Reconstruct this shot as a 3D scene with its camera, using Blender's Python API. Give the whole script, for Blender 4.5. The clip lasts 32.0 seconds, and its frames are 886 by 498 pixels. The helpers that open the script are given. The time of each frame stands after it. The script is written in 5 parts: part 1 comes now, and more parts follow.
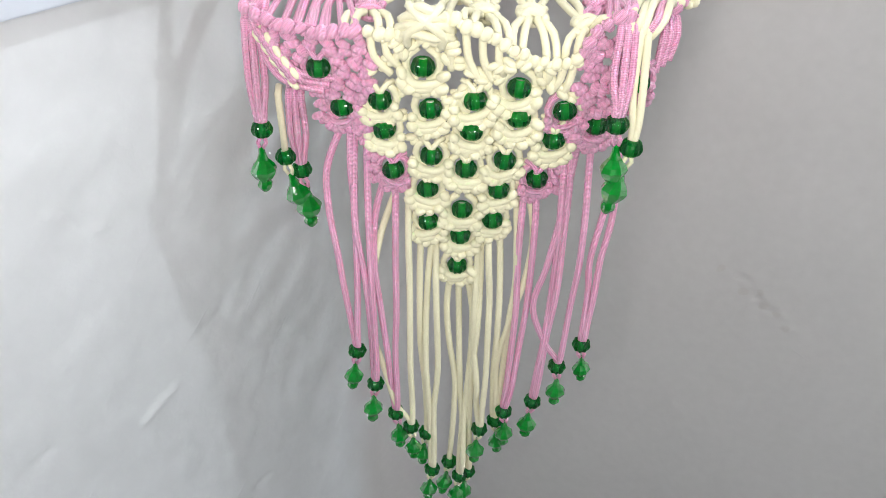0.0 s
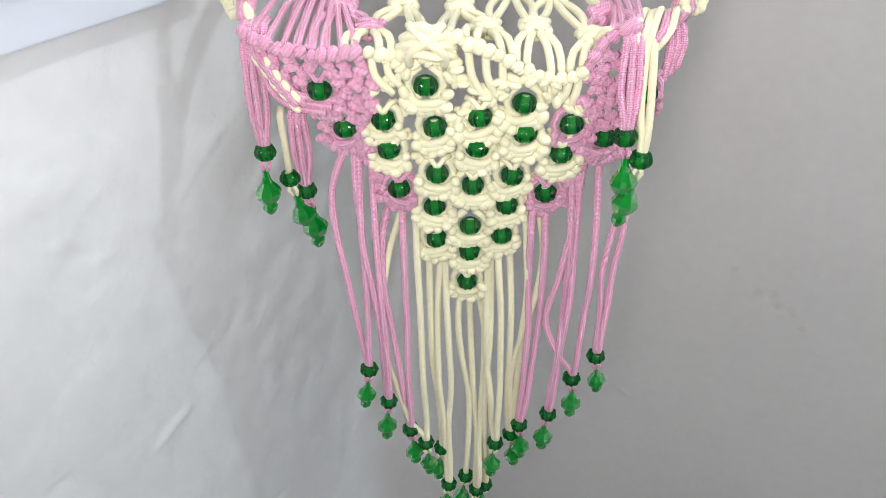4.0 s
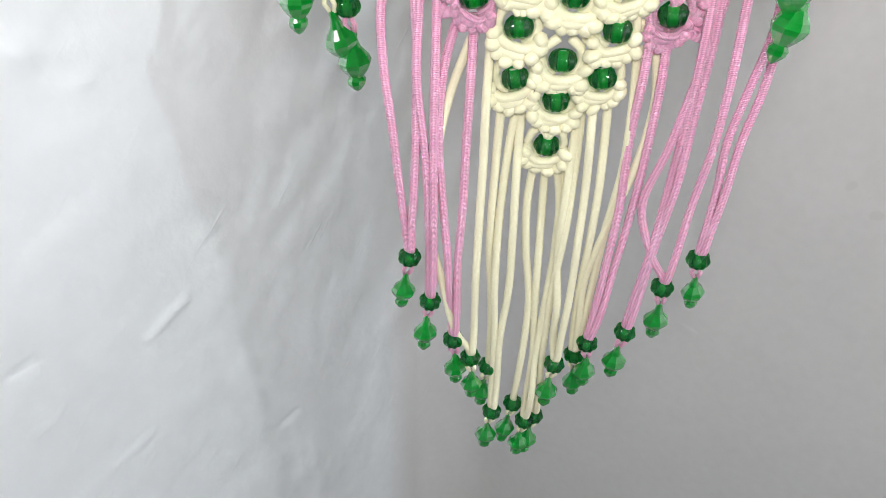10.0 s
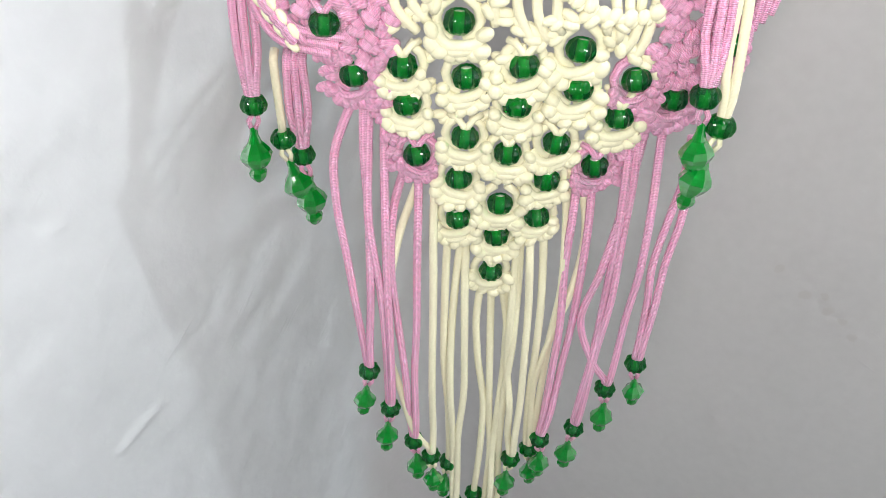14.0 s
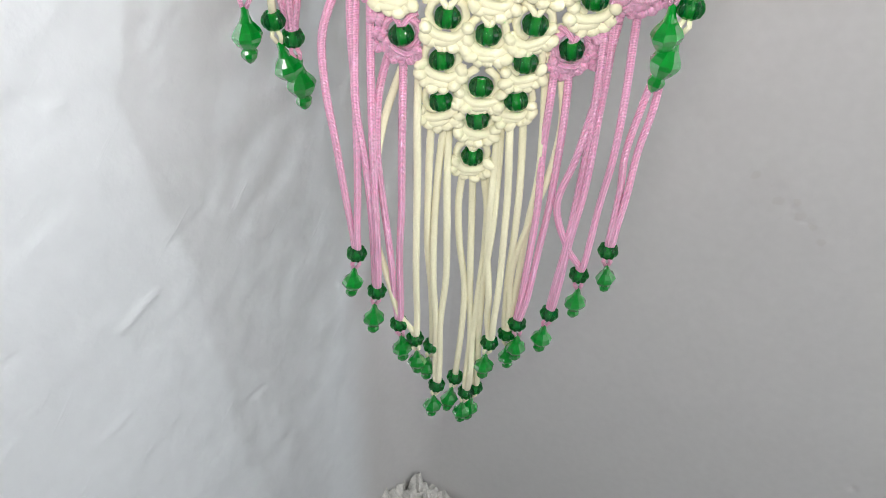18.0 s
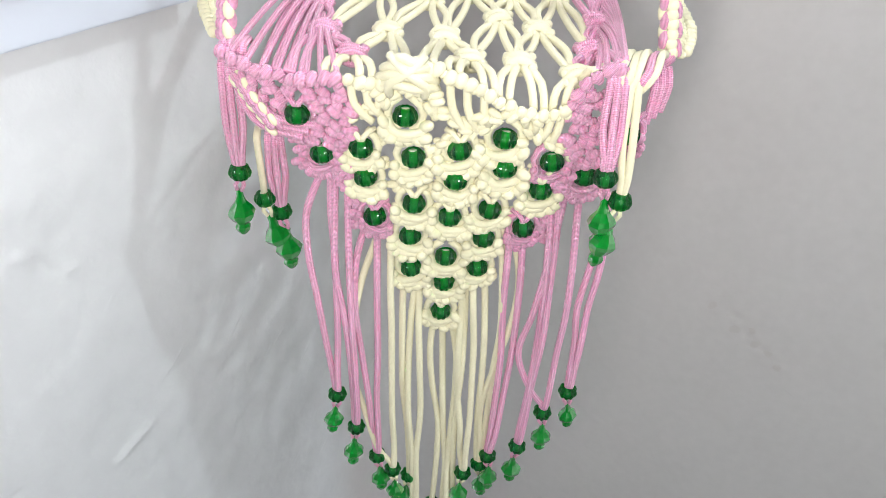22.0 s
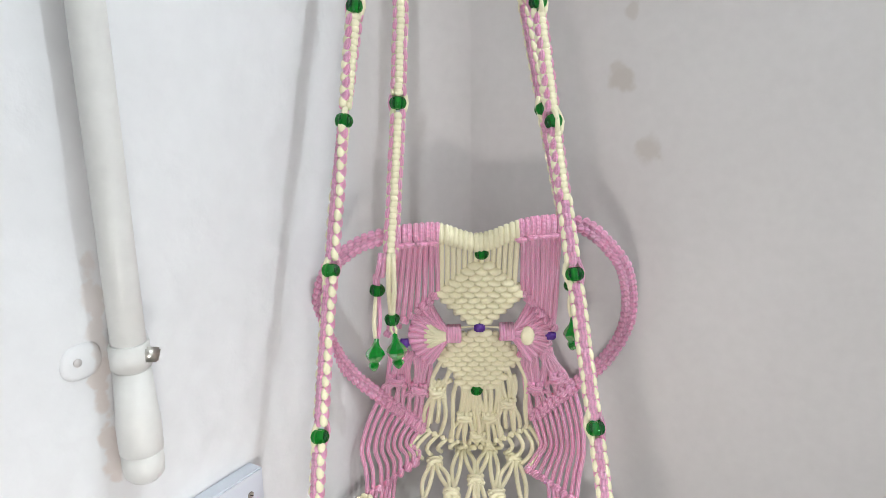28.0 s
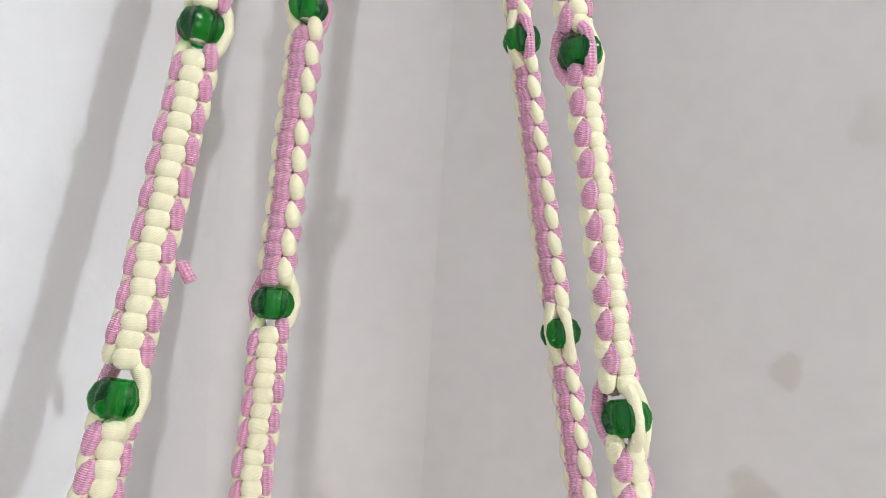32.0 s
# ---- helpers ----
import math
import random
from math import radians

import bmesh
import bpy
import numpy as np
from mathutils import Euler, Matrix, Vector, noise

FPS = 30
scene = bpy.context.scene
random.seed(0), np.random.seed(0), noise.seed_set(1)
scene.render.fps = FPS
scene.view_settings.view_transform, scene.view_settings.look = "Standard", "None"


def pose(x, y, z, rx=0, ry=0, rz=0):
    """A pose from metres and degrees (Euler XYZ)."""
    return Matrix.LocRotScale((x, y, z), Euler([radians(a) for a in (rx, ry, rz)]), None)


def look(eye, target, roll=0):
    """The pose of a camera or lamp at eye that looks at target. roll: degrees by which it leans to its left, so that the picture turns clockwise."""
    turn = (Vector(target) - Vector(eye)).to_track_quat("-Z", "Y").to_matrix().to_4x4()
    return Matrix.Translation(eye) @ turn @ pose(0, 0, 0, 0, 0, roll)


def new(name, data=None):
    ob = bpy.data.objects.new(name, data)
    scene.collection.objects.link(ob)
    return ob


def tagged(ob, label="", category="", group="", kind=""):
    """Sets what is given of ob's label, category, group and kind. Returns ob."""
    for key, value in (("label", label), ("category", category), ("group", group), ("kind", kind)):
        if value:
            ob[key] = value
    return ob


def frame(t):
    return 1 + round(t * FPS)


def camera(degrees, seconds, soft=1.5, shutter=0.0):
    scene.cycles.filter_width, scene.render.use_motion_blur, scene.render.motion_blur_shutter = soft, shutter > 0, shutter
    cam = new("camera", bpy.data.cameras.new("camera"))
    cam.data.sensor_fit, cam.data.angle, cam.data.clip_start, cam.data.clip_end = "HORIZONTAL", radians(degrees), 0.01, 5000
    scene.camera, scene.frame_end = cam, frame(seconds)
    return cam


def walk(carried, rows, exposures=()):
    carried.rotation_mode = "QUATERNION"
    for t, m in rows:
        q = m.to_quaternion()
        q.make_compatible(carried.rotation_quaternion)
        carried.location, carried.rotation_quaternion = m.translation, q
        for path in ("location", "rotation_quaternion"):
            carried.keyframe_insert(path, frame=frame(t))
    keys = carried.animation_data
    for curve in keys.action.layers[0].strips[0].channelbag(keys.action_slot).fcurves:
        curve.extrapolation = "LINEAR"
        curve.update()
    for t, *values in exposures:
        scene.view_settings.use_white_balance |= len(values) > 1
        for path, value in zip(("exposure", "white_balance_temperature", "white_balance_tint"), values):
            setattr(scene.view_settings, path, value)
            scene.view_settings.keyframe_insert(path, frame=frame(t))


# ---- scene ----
cam = camera(64.5, 32.0, 0.5)
PATH = [
    (0, -0.0025, 0.0014, 1.3469, 54.78, -1.62, -0.29),
    (0.5, -0.0048, -0.0057, 1.3445, 55.20, -1.67, 0.29),
    (1, -0.0203, -0.0179, 1.3397, 53.93, -1.27, 1.85),
    (1.5, -0.0195, -0.0133, 1.3542, 54.55, -0.23, 2.26),
    (2, -0.0210, -0.0131, 1.3495, 54.93, -0.68, 1.97),
    (2.5, -0.0145, -0.0017, 1.3504, 54.77, -1.62, -0.04),
    (3, -0.0094, -0.0044, 1.3560, 55.36, -0.74, 0.81),
    (3.5, -0.0029, 0.0105, 1.3542, 54.85, 0.22, -0.69),
    (5.5, -0.0024, 0.0184, 1.3550, 54.44, 0.77, -0.82),
    (6, -0.0119, 0.0006, 1.3551, 54.98, -1.15, 1.63),
    (6.5, -0.0204, 0.0031, 1.3180, 52.01, -1.59, -0.40),
    (7, -0.0209, 0.0070, 1.3078, 51.15, -1.75, -0.54),
    (7.5, -0.0158, 0.0045, 1.3148, 51.66, -0.66, -0.87),
    (8, -0.0014, 0.0007, 1.3373, 53.28, -1.04, -0.90),
    (8.5, 0.0095, 0.0012, 1.3637, 54.00, -1.67, -0.69),
    (9, 0.0067, -0.0024, 1.3749, 54.86, -1.55, -0.24),
    (9.5, -0.0031, -0.0052, 1.3397, 52.47, 0.35, 1.64),
    (9.7, 0.0077, 0.0205, 1.3058, 55.38, 1.39, 5.70),
    (10, -0.0292, 0.0755, 1.2344, 51.07, -1.75, 2.86),
    (10.5, -0.0460, 0.1204, 1.1920, 47.22, -1.78, 0.28),
    (11, -0.0312, 0.1154, 1.1991, 47.52, -2.58, -1.67),
    (11.5, -0.0262, 0.1023, 1.2186, 49.43, -1.46, -1.88),
    (12, -0.0169, 0.0948, 1.2377, 50.52, -1.71, -2.05),
    (12.5, -0.0160, 0.0930, 1.2520, 51.78, -1.73, -1.83),
    (13, -0.0227, 0.0852, 1.2854, 52.82, -1.19, -0.85),
    (13.5, -0.0194, 0.0861, 1.2895, 52.29, -1.70, -1.29),
    (14, -0.0206, 0.0819, 1.2998, 53.90, -1.64, -0.33),
    (14.5, -0.0168, 0.0707, 1.3244, 54.33, -1.96, 0.39),
    (16.5, -0.0063, 0.0620, 1.3576, 54.50, -1.41, -0.21),
    (17, -0.0063, 0.0396, 1.2947, 48.08, -2.33, 0.76),
    (17.5, -0.0126, 0.0361, 1.2853, 49.18, -2.62, -0.24),
    (18, -0.0117, 0.0419, 1.2890, 48.57, -2.58, 0.01),
    (18.5, -0.0046, 0.0623, 1.2878, 48.57, -2.31, -1.44),
    (19, 0.0025, 0.0640, 1.2968, 48.93, -1.58, -1.15),
    (19.5, -0.0052, 0.0534, 1.2976, 49.13, -2.60, -0.20),
    (20, -0.0128, 0.0457, 1.2996, 49.32, -2.69, 0.34),
    (20.5, -0.0080, 0.0391, 1.3145, 51.85, -2.07, -0.83),
    (21, 0.0025, 0.0399, 1.3440, 53.27, -2.25, -0.64),
    (21.5, 0.0037, 0.0284, 1.3658, 55.13, -2.44, -0.38),
    (22, 0.0052, 0.0314, 1.3634, 55.09, -2.58, -0.13),
    (22.5, -0.0073, 0.0403, 1.3752, 56.04, -2.39, 0.17),
    (23, -0.0054, 0.0410, 1.3786, 56.21, -2.49, -0.07),
    (23.5, -0.0054, 0.0385, 1.3839, 56.95, -2.28, 0.05),
    (24, -0.0010, 0.0387, 1.4082, 58.43, -3.09, -1.03),
    (24.5, -0.0161, 0.0247, 1.4381, 59.61, -2.75, 0.63),
    (26.5, -0.0131, -0.0029, 1.5464, 67.05, -3.00, -1.13),
    (27, -0.0116, -0.0089, 1.5939, 68.52, -1.57, -1.97),
    (27.5, -0.0073, -0.0280, 1.6433, 69.75, 0.79, 0.23),
    (28, -0.0019, -0.0294, 1.7028, 75.98, 0.62, -0.35),
    (28.5, 0.0158, -0.0025, 1.7668, 81.02, 1.67, -1.81),
    (29, 0.0205, 0.0187, 1.8048, 85.06, 1.93, -1.85),
    (29.3, 0.0393, 0.0484, 1.8183, 85.70, 1.82, -2.18),
    (29.5, 0.0297, 0.0802, 1.8350, 85.63, 0.95, -4.86),
    (30, -0.0012, 0.2347, 1.8676, 88.95, 0.19, -3.90),
    (30.5, -0.0174, 0.3695, 1.8561, 88.61, -3.18, -9.03),
    (31, -0.0220, 0.3950, 1.8520, 88.98, -3.80, -7.00),
    (31.5, -0.0109, 0.4153, 1.8269, 89.27, -3.60, -7.69),
    (32, 0.0027, 0.3893, 1.8256, 85.90, -3.82, -4.97),
]
walk(cam, [(t, pose(*p)) for t, *p in PATH], [
    (0.0, 0.10, 6500, 10), (3.0, 0.08, 6500, 10), (6.0, 0.10, 6500, 10), (7.0, 0.28, 6500, 10), (9.0, 0.20, 6500, 10), (10.0, 0.40, 6500, 10), (11.0, 0.36, 6500, 10), (14.0, 0.25, 6500, 10), (19.0, 0.32, 6500, 10), (20.0, 0.40, 6500, 10), (21.0, 0.24, 6500, 10), (22.0, 0.19, 6500, 10), (24.0, 0.08, 6500, 11),
    (27.0, -0.03, 6600, 12), (28.0, -0.12, 6650, 11), (29.0, -0.10, 6750, 11), (30.0, 0.08, 6850, 12), (31.0, 0.0, 6900, 12), (32.0, -0.05, 6800, 13)])

# ---- light ----
world = bpy.data.worlds.new("world")
scene.world = world
world.use_nodes = True
world.node_tree.nodes["Background"].inputs[0].default_value = (0.92, 0.95, 1.0, 1)
world.node_tree.nodes["Background"].inputs[1].default_value = 0.8


def lamp(name, kind, m, power, colour, size=0.1, size_y=None):
    data = bpy.data.lights.new(name, kind)
    data.energy, data.color = power, colour
    if kind == "AREA":
        data.shape, data.size, data.size_y = "RECTANGLE", size, size_y or size
    else:
        data.shadow_soft_size = size
    ob = new(name, data)
    ob.matrix_world = m
    return ob


FILL_AT = Vector((1.58, -1.56, 1.55))      # middle of the unseen opening added opposite the left wall
# fill lamp added in the unseen opening to brighten the left wall
lamp("side_fill", "AREA", look(FILL_AT, FILL_AT + Vector((-0.857, 0.515, 0))), 9, (0.96, 0.98, 1.0), 1.5, 1.2)
lamp("ceiling_lamp", "POINT", pose(0.78, -0.02, 2.66), 29, (0.86, 0.945, 1.0), 0.025)
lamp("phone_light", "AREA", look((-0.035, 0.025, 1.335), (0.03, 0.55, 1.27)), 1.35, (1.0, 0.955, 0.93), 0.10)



# ---- materials ----
def material(name, colour, rough=0.6, scale=200.0, vary=0.12, bump=0.1, big=12.0, sheen=0.0, trans=0.0, ior=1.5, coat=0.0):
    mat = bpy.data.materials.new(name)
    mat.use_nodes = True
    nt = mat.node_tree
    bsdf = nt.nodes["Principled BSDF"]
    bsdf.inputs["Roughness"].default_value = rough
    co = nt.nodes.new("ShaderNodeTexCoord")
    fine = nt.nodes.new("ShaderNodeTexNoise")
    fine.inputs["Scale"].default_value, fine.inputs["Detail"].default_value = scale, 4
    wide = nt.nodes.new("ShaderNodeTexNoise")
    wide.inputs["Scale"].default_value, wide.inputs["Detail"].default_value = big, 3
    nt.links.new(co.outputs["Object"], fine.inputs["Vector"])
    nt.links.new(co.outputs["Object"], wide.inputs["Vector"])
    add = nt.nodes.new("ShaderNodeMath")
    add.operation = "ADD"
    nt.links.new(fine.outputs["Fac"], add.inputs[0])
    nt.links.new(wide.outputs["Fac"], add.inputs[1])
    ramp = nt.nodes.new("ShaderNodeMapRange")
    ramp.inputs["From Min"].default_value, ramp.inputs["From Max"].default_value = 0.5, 1.5
    ramp.inputs["To Min"].default_value, ramp.inputs["To Max"].default_value = 1 - vary, 1 + vary
    nt.links.new(add.outputs[0], ramp.inputs["Value"])
    mul = nt.nodes.new("ShaderNodeVectorMath")
    mul.operation = "SCALE"
    mul.inputs[0].default_value = colour
    nt.links.new(ramp.outputs[0], mul.inputs["Scale"])
    nt.links.new(mul.outputs[0], bsdf.inputs["Base Color"])
    if bump:
        b = nt.nodes.new("ShaderNodeBump")
        b.inputs["Strength"].default_value, b.inputs["Distance"].default_value = bump, 0.002
        nt.links.new(fine.outputs["Fac"], b.inputs["Height"])
        nt.links.new(b.outputs[0], bsdf.inputs["Normal"])
    bsdf.inputs["Sheen Weight"].default_value = sheen
    bsdf.inputs["Transmission Weight"].default_value = trans
    bsdf.inputs["IOR"].default_value = ior
    bsdf.inputs["Coat Weight"].default_value = coat
    return mat


PINK = material("pink_nylon_cord", (1.0, 0.47, 0.68), 0.45, 900, 0.06, 0.4, 25, sheen=0.25)
nylon = PINK.node_tree.nodes["Principled BSDF"]      # the nylon lets some light through
nylon.inputs["Subsurface Weight"].default_value, nylon.inputs["Subsurface Scale"].default_value = 0.4, 0.002
nylon.inputs["Subsurface Radius"].default_value = (1.0, 0.55, 0.75)
CREAM = material("cream_cotton_cord", (0.85, 0.81, 0.57), 0.7, 700, 0.07, 0.35, 25, sheen=0.25)
GLASS = material("green_glass", (0.0, 0.030, 0.013), 0.03, 300, 0.1, 0.0, 60, trans=0.0, coat=0.25)
nt = GLASS.node_tree
tint, blend = nt.nodes.new("ShaderNodeBsdfTransparent"), nt.nodes.new("ShaderNodeMixShader")
tint.inputs[0].default_value, blend.inputs[0].default_value = (0.0, 0.97, 0.16, 1), 0.39
nt.links.new(nt.nodes["Principled BSDF"].outputs[0], blend.inputs[1])
nt.links.new(tint.outputs[0], blend.inputs[2])
nt.links.new(blend.outputs[0], nt.nodes["Material Output"].inputs[0])
CORE_CORD = material("pale_inner_cord", (0.93, 0.92, 0.82), 0.6)
DROP = material("green_plastic_crystal", (0.0, 0.26, 0.022), 0.06, 300, 0.3, 0.0, 90, trans=0.3)
DROP.node_tree.nodes["Principled BSDF"].inputs["Specular IOR Level"].default_value = 0.22
PURPLE = material("purple_bead", (0.10, 0.03, 0.28), 0.3, 400, 0.2, 0.2, 60)
# wall tones carry the room's light: right darker for shade, left lighter and bluer
WALL_R = material("plaster_shade_tone", (0.64, 0.622, 0.612), 0.50, 90, 0.05, 0.12, 6)
WALL_L = material("plaster_lit_tone", (0.755, 0.775, 0.79), 0.48, 45, 0.05, 0.6, 4)
# pale colour for the unseen ceiling and walls, so they bounce more light
BOUNCE_WHITE = material("bounce_white", (0.82, 0.81, 0.79), 0.6, 60, 0.05, 0.1, 5)
PLASTIC = material("white_plastic", (0.74, 0.75, 0.77), 0.3, 120, 0.02, 0.02, 8)
BOARD = material("bluish_white_board", (0.64, 0.69, 0.77), 0.35, 40, 0.03, 0.03, 6)
PIPE = material("painted_pvc_pipe", (0.70, 0.71, 0.69), 0.4, 60, 0.1, 0.15, 9)
DARK = material("dark_hole", (0.05, 0.045, 0.04), 0.7)
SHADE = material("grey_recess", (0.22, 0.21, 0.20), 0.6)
STEEL = material("steel_screw", (0.55, 0.54, 0.5), 0.35)
STEEL.node_tree.nodes["Principled BSDF"].inputs["Metallic"].default_value = 0.9


def braided(mat, strength, tone, count=3.0, pitch=7.5, crossing=True, depth=0.00022):
    """Adds the crossing strands of a braided cord, by the cord's own length and turn; groove shade goes into the colour
    too.
    """
    nt = mat.node_tree
    bsdf = nt.nodes["Principled BSDF"]
    uv = nt.nodes.new("ShaderNodeUVMap")
    sep = nt.nodes.new("ShaderNodeSeparateXYZ")
    nt.links.new(uv.outputs[0], sep.inputs[0])
    waves = []
    for sign in (1, -1):
        a = nt.nodes.new("ShaderNodeMath")
        a.operation = "MULTIPLY_ADD"
        a.inputs[1].default_value = (sign if crossing else 1) * count * 2 * math.pi
        l = nt.nodes.new("ShaderNodeMath")
        l.operation = "MULTIPLY"
        l.inputs[1].default_value = pitch * 2 * math.pi
        nt.links.new(sep.outputs[0], l.inputs[0])
        nt.links.new(sep.outputs[1], a.inputs[0])
        nt.links.new(l.outputs[0], a.inputs[2])
        w = nt.nodes.new("ShaderNodeMath")
        w.operation = "SINE"
        nt.links.new(a.outputs[0], w.inputs[0])
        waves.append(w)
    m = nt.nodes.new("ShaderNodeMath")
    m.operation = "MULTIPLY"      # sine squared along one lay, or the product of two crossing lays
    nt.links.new(waves[0].outputs[0], m.inputs[0])
    nt.links.new(waves[1].outputs[0], m.inputs[1])
    bump = nt.nodes.new("ShaderNodeBump")
    bump.inputs["Strength"].default_value, bump.inputs["Distance"].default_value = strength, depth
    nt.links.new(m.outputs[0], bump.inputs["Height"])
    nt.links.new(bump.outputs[0], bsdf.inputs["Normal"])
    # tone darkens the hollows and lifts the crests, groove shading put into the colour
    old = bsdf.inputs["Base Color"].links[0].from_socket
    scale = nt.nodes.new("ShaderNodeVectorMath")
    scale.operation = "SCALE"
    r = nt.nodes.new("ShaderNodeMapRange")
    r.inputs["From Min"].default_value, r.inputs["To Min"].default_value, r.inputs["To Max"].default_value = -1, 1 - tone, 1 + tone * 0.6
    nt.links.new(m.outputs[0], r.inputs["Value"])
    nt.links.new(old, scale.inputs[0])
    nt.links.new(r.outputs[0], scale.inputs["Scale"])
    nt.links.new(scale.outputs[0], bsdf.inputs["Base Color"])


def stain_and_shade(mat, spots, colour):
    """Irregular darker spots at the given places (x, y, z, radius, strength): damp stains, and shade put into the
    colour.
    """
    nt = mat.node_tree
    bsdf = nt.nodes["Principled BSDF"]
    geo = nt.nodes.new("ShaderNodeNewGeometry")
    nz = nt.nodes.new("ShaderNodeTexNoise")
    nz.inputs["Scale"].default_value, nz.inputs["Detail"].default_value = 60, 4
    nt.links.new(geo.outputs["Position"], nz.inputs["Vector"])
    total = None
    for x, y, z, r, k in spots:
        d = nt.nodes.new("ShaderNodeVectorMath")
        d.operation = "DISTANCE"
        d.inputs[1].default_value = (x, y, z)
        nt.links.new(geo.outputs["Position"], d.inputs[0])
        j = nt.nodes.new("ShaderNodeMath")
        j.operation = "MULTIPLY_ADD"
        j.inputs[1].default_value, j.inputs[2].default_value = 0.022, -0.011
        nt.links.new(nz.outputs["Fac"], j.inputs[0])
        add = nt.nodes.new("ShaderNodeMath")
        nt.links.new(d.outputs["Value"], add.inputs[0])
        nt.links.new(j.outputs[0], add.inputs[1])
        m = nt.nodes.new("ShaderNodeMapRange")
        m.interpolation_type = "SMOOTHSTEP"
        m.inputs["From Min"].default_value, m.inputs["From Max"].default_value = r * 1.15, r * 0.55
        m.inputs["To Max"].default_value = k
        nt.links.new(add.outputs[0], m.inputs["Value"])
        if total is None:
            total = m.outputs[0]
        else:
            t = nt.nodes.new("ShaderNodeMath")
            t.operation = "MAXIMUM"
            nt.links.new(total, t.inputs[0])
            nt.links.new(m.outputs[0], t.inputs[1])
            total = t.outputs[0]
    mix = nt.nodes.new("ShaderNodeMix")
    mix.data_type = "RGBA"
    old = bsdf.inputs["Base Color"].links[0].from_socket
    nt.links.new(total, mix.inputs["Factor"])
    nt.links.new(old, mix.inputs["A"])
    mix.inputs["B"].default_value = (*colour, 1)
    nt.links.new(mix.outputs["Result"], bsdf.inputs["Base Color"])


def trowelled(mat, strength, along, across, scale):
    """Short raised streaks left by the trowel, lying one way, in patches, over a faint grain."""
    nt = mat.node_tree
    bsdf = nt.nodes["Principled BSDF"]
    geo = nt.nodes.new("ShaderNodeNewGeometry")
    join = nt.nodes.new("ShaderNodeCombineXYZ")
    for k, (direction, fast) in enumerate(((along, scale), (across, scale * 9))):
        dot, mul = nt.nodes.new("ShaderNodeVectorMath"), nt.nodes.new("ShaderNodeMath")
        dot.operation, mul.operation = "DOT_PRODUCT", "MULTIPLY"
        dot.inputs[1].default_value, mul.inputs[1].default_value = direction, fast
        nt.links.new(geo.outputs["Position"], dot.inputs[0])
        nt.links.new(dot.outputs["Value"], mul.inputs[0])
        nt.links.new(mul.outputs[0], join.inputs[k])
    streak, patch, grain = (nt.nodes.new("ShaderNodeTexNoise") for _ in range(3))
    for n, sc, dt, source in ((streak, 1.0, 3, join.outputs[0]), (patch, 6.0, 2, geo.outputs["Position"]), (grain, 300.0, 3, geo.outputs["Position"])):
        n.inputs["Scale"].default_value, n.inputs["Detail"].default_value = sc, dt
        nt.links.new(source, n.inputs["Vector"])
    total = None
    for n, lo, hi in ((streak, 0.63, 0.80), (patch, 0.48, 0.60)):
        r = nt.nodes.new("ShaderNodeMapRange")
        r.inputs["From Min"].default_value, r.inputs["From Max"].default_value = lo, hi
        nt.links.new(n.outputs["Fac"], r.inputs["Value"])
        if total is None:
            total = r.outputs[0]
        else:
            m = nt.nodes.new("ShaderNodeMath")
            m.operation = "MULTIPLY"
            nt.links.new(total, m.inputs[0])
            nt.links.new(r.outputs[0], m.inputs[1])
            total = m.outputs[0]
    height, low, m = nt.nodes.new("ShaderNodeSeparateXYZ"), nt.nodes.new("ShaderNodeMapRange"), nt.nodes.new("ShaderNodeMath")
    nt.links.new(geo.outputs["Position"], height.inputs[0])
    nt.links.new(height.outputs["Z"], low.inputs["Value"])
    low.inputs["From Min"].default_value, low.inputs["From Max"].default_value = 1.22, 1.05     # the upper wall was rubbed smooth
    m.operation = "MULTIPLY"
    nt.links.new(total, m.inputs[0])
    nt.links.new(low.outputs[0], m.inputs[1])
    total = m.outputs[0]
    add = nt.nodes.new("ShaderNodeMath")
    add.operation = "MULTIPLY_ADD"
    add.inputs[1].default_value = 0.05
    nt.links.new(grain.outputs["Fac"], add.inputs[0])
    nt.links.new(total, add.inputs[2])
    b = nt.nodes.new("ShaderNodeBump")
    b.inputs["Strength"].default_value, b.inputs["Distance"].default_value = strength, 0.0025
    nt.links.new(add.outputs[0], b.inputs["Height"])
    old = bsdf.inputs["Normal"].links[0].from_socket
    nt.links.new(old, b.inputs["Normal"])
    nt.links.new(b.outputs[0], bsdf.inputs["Normal"])


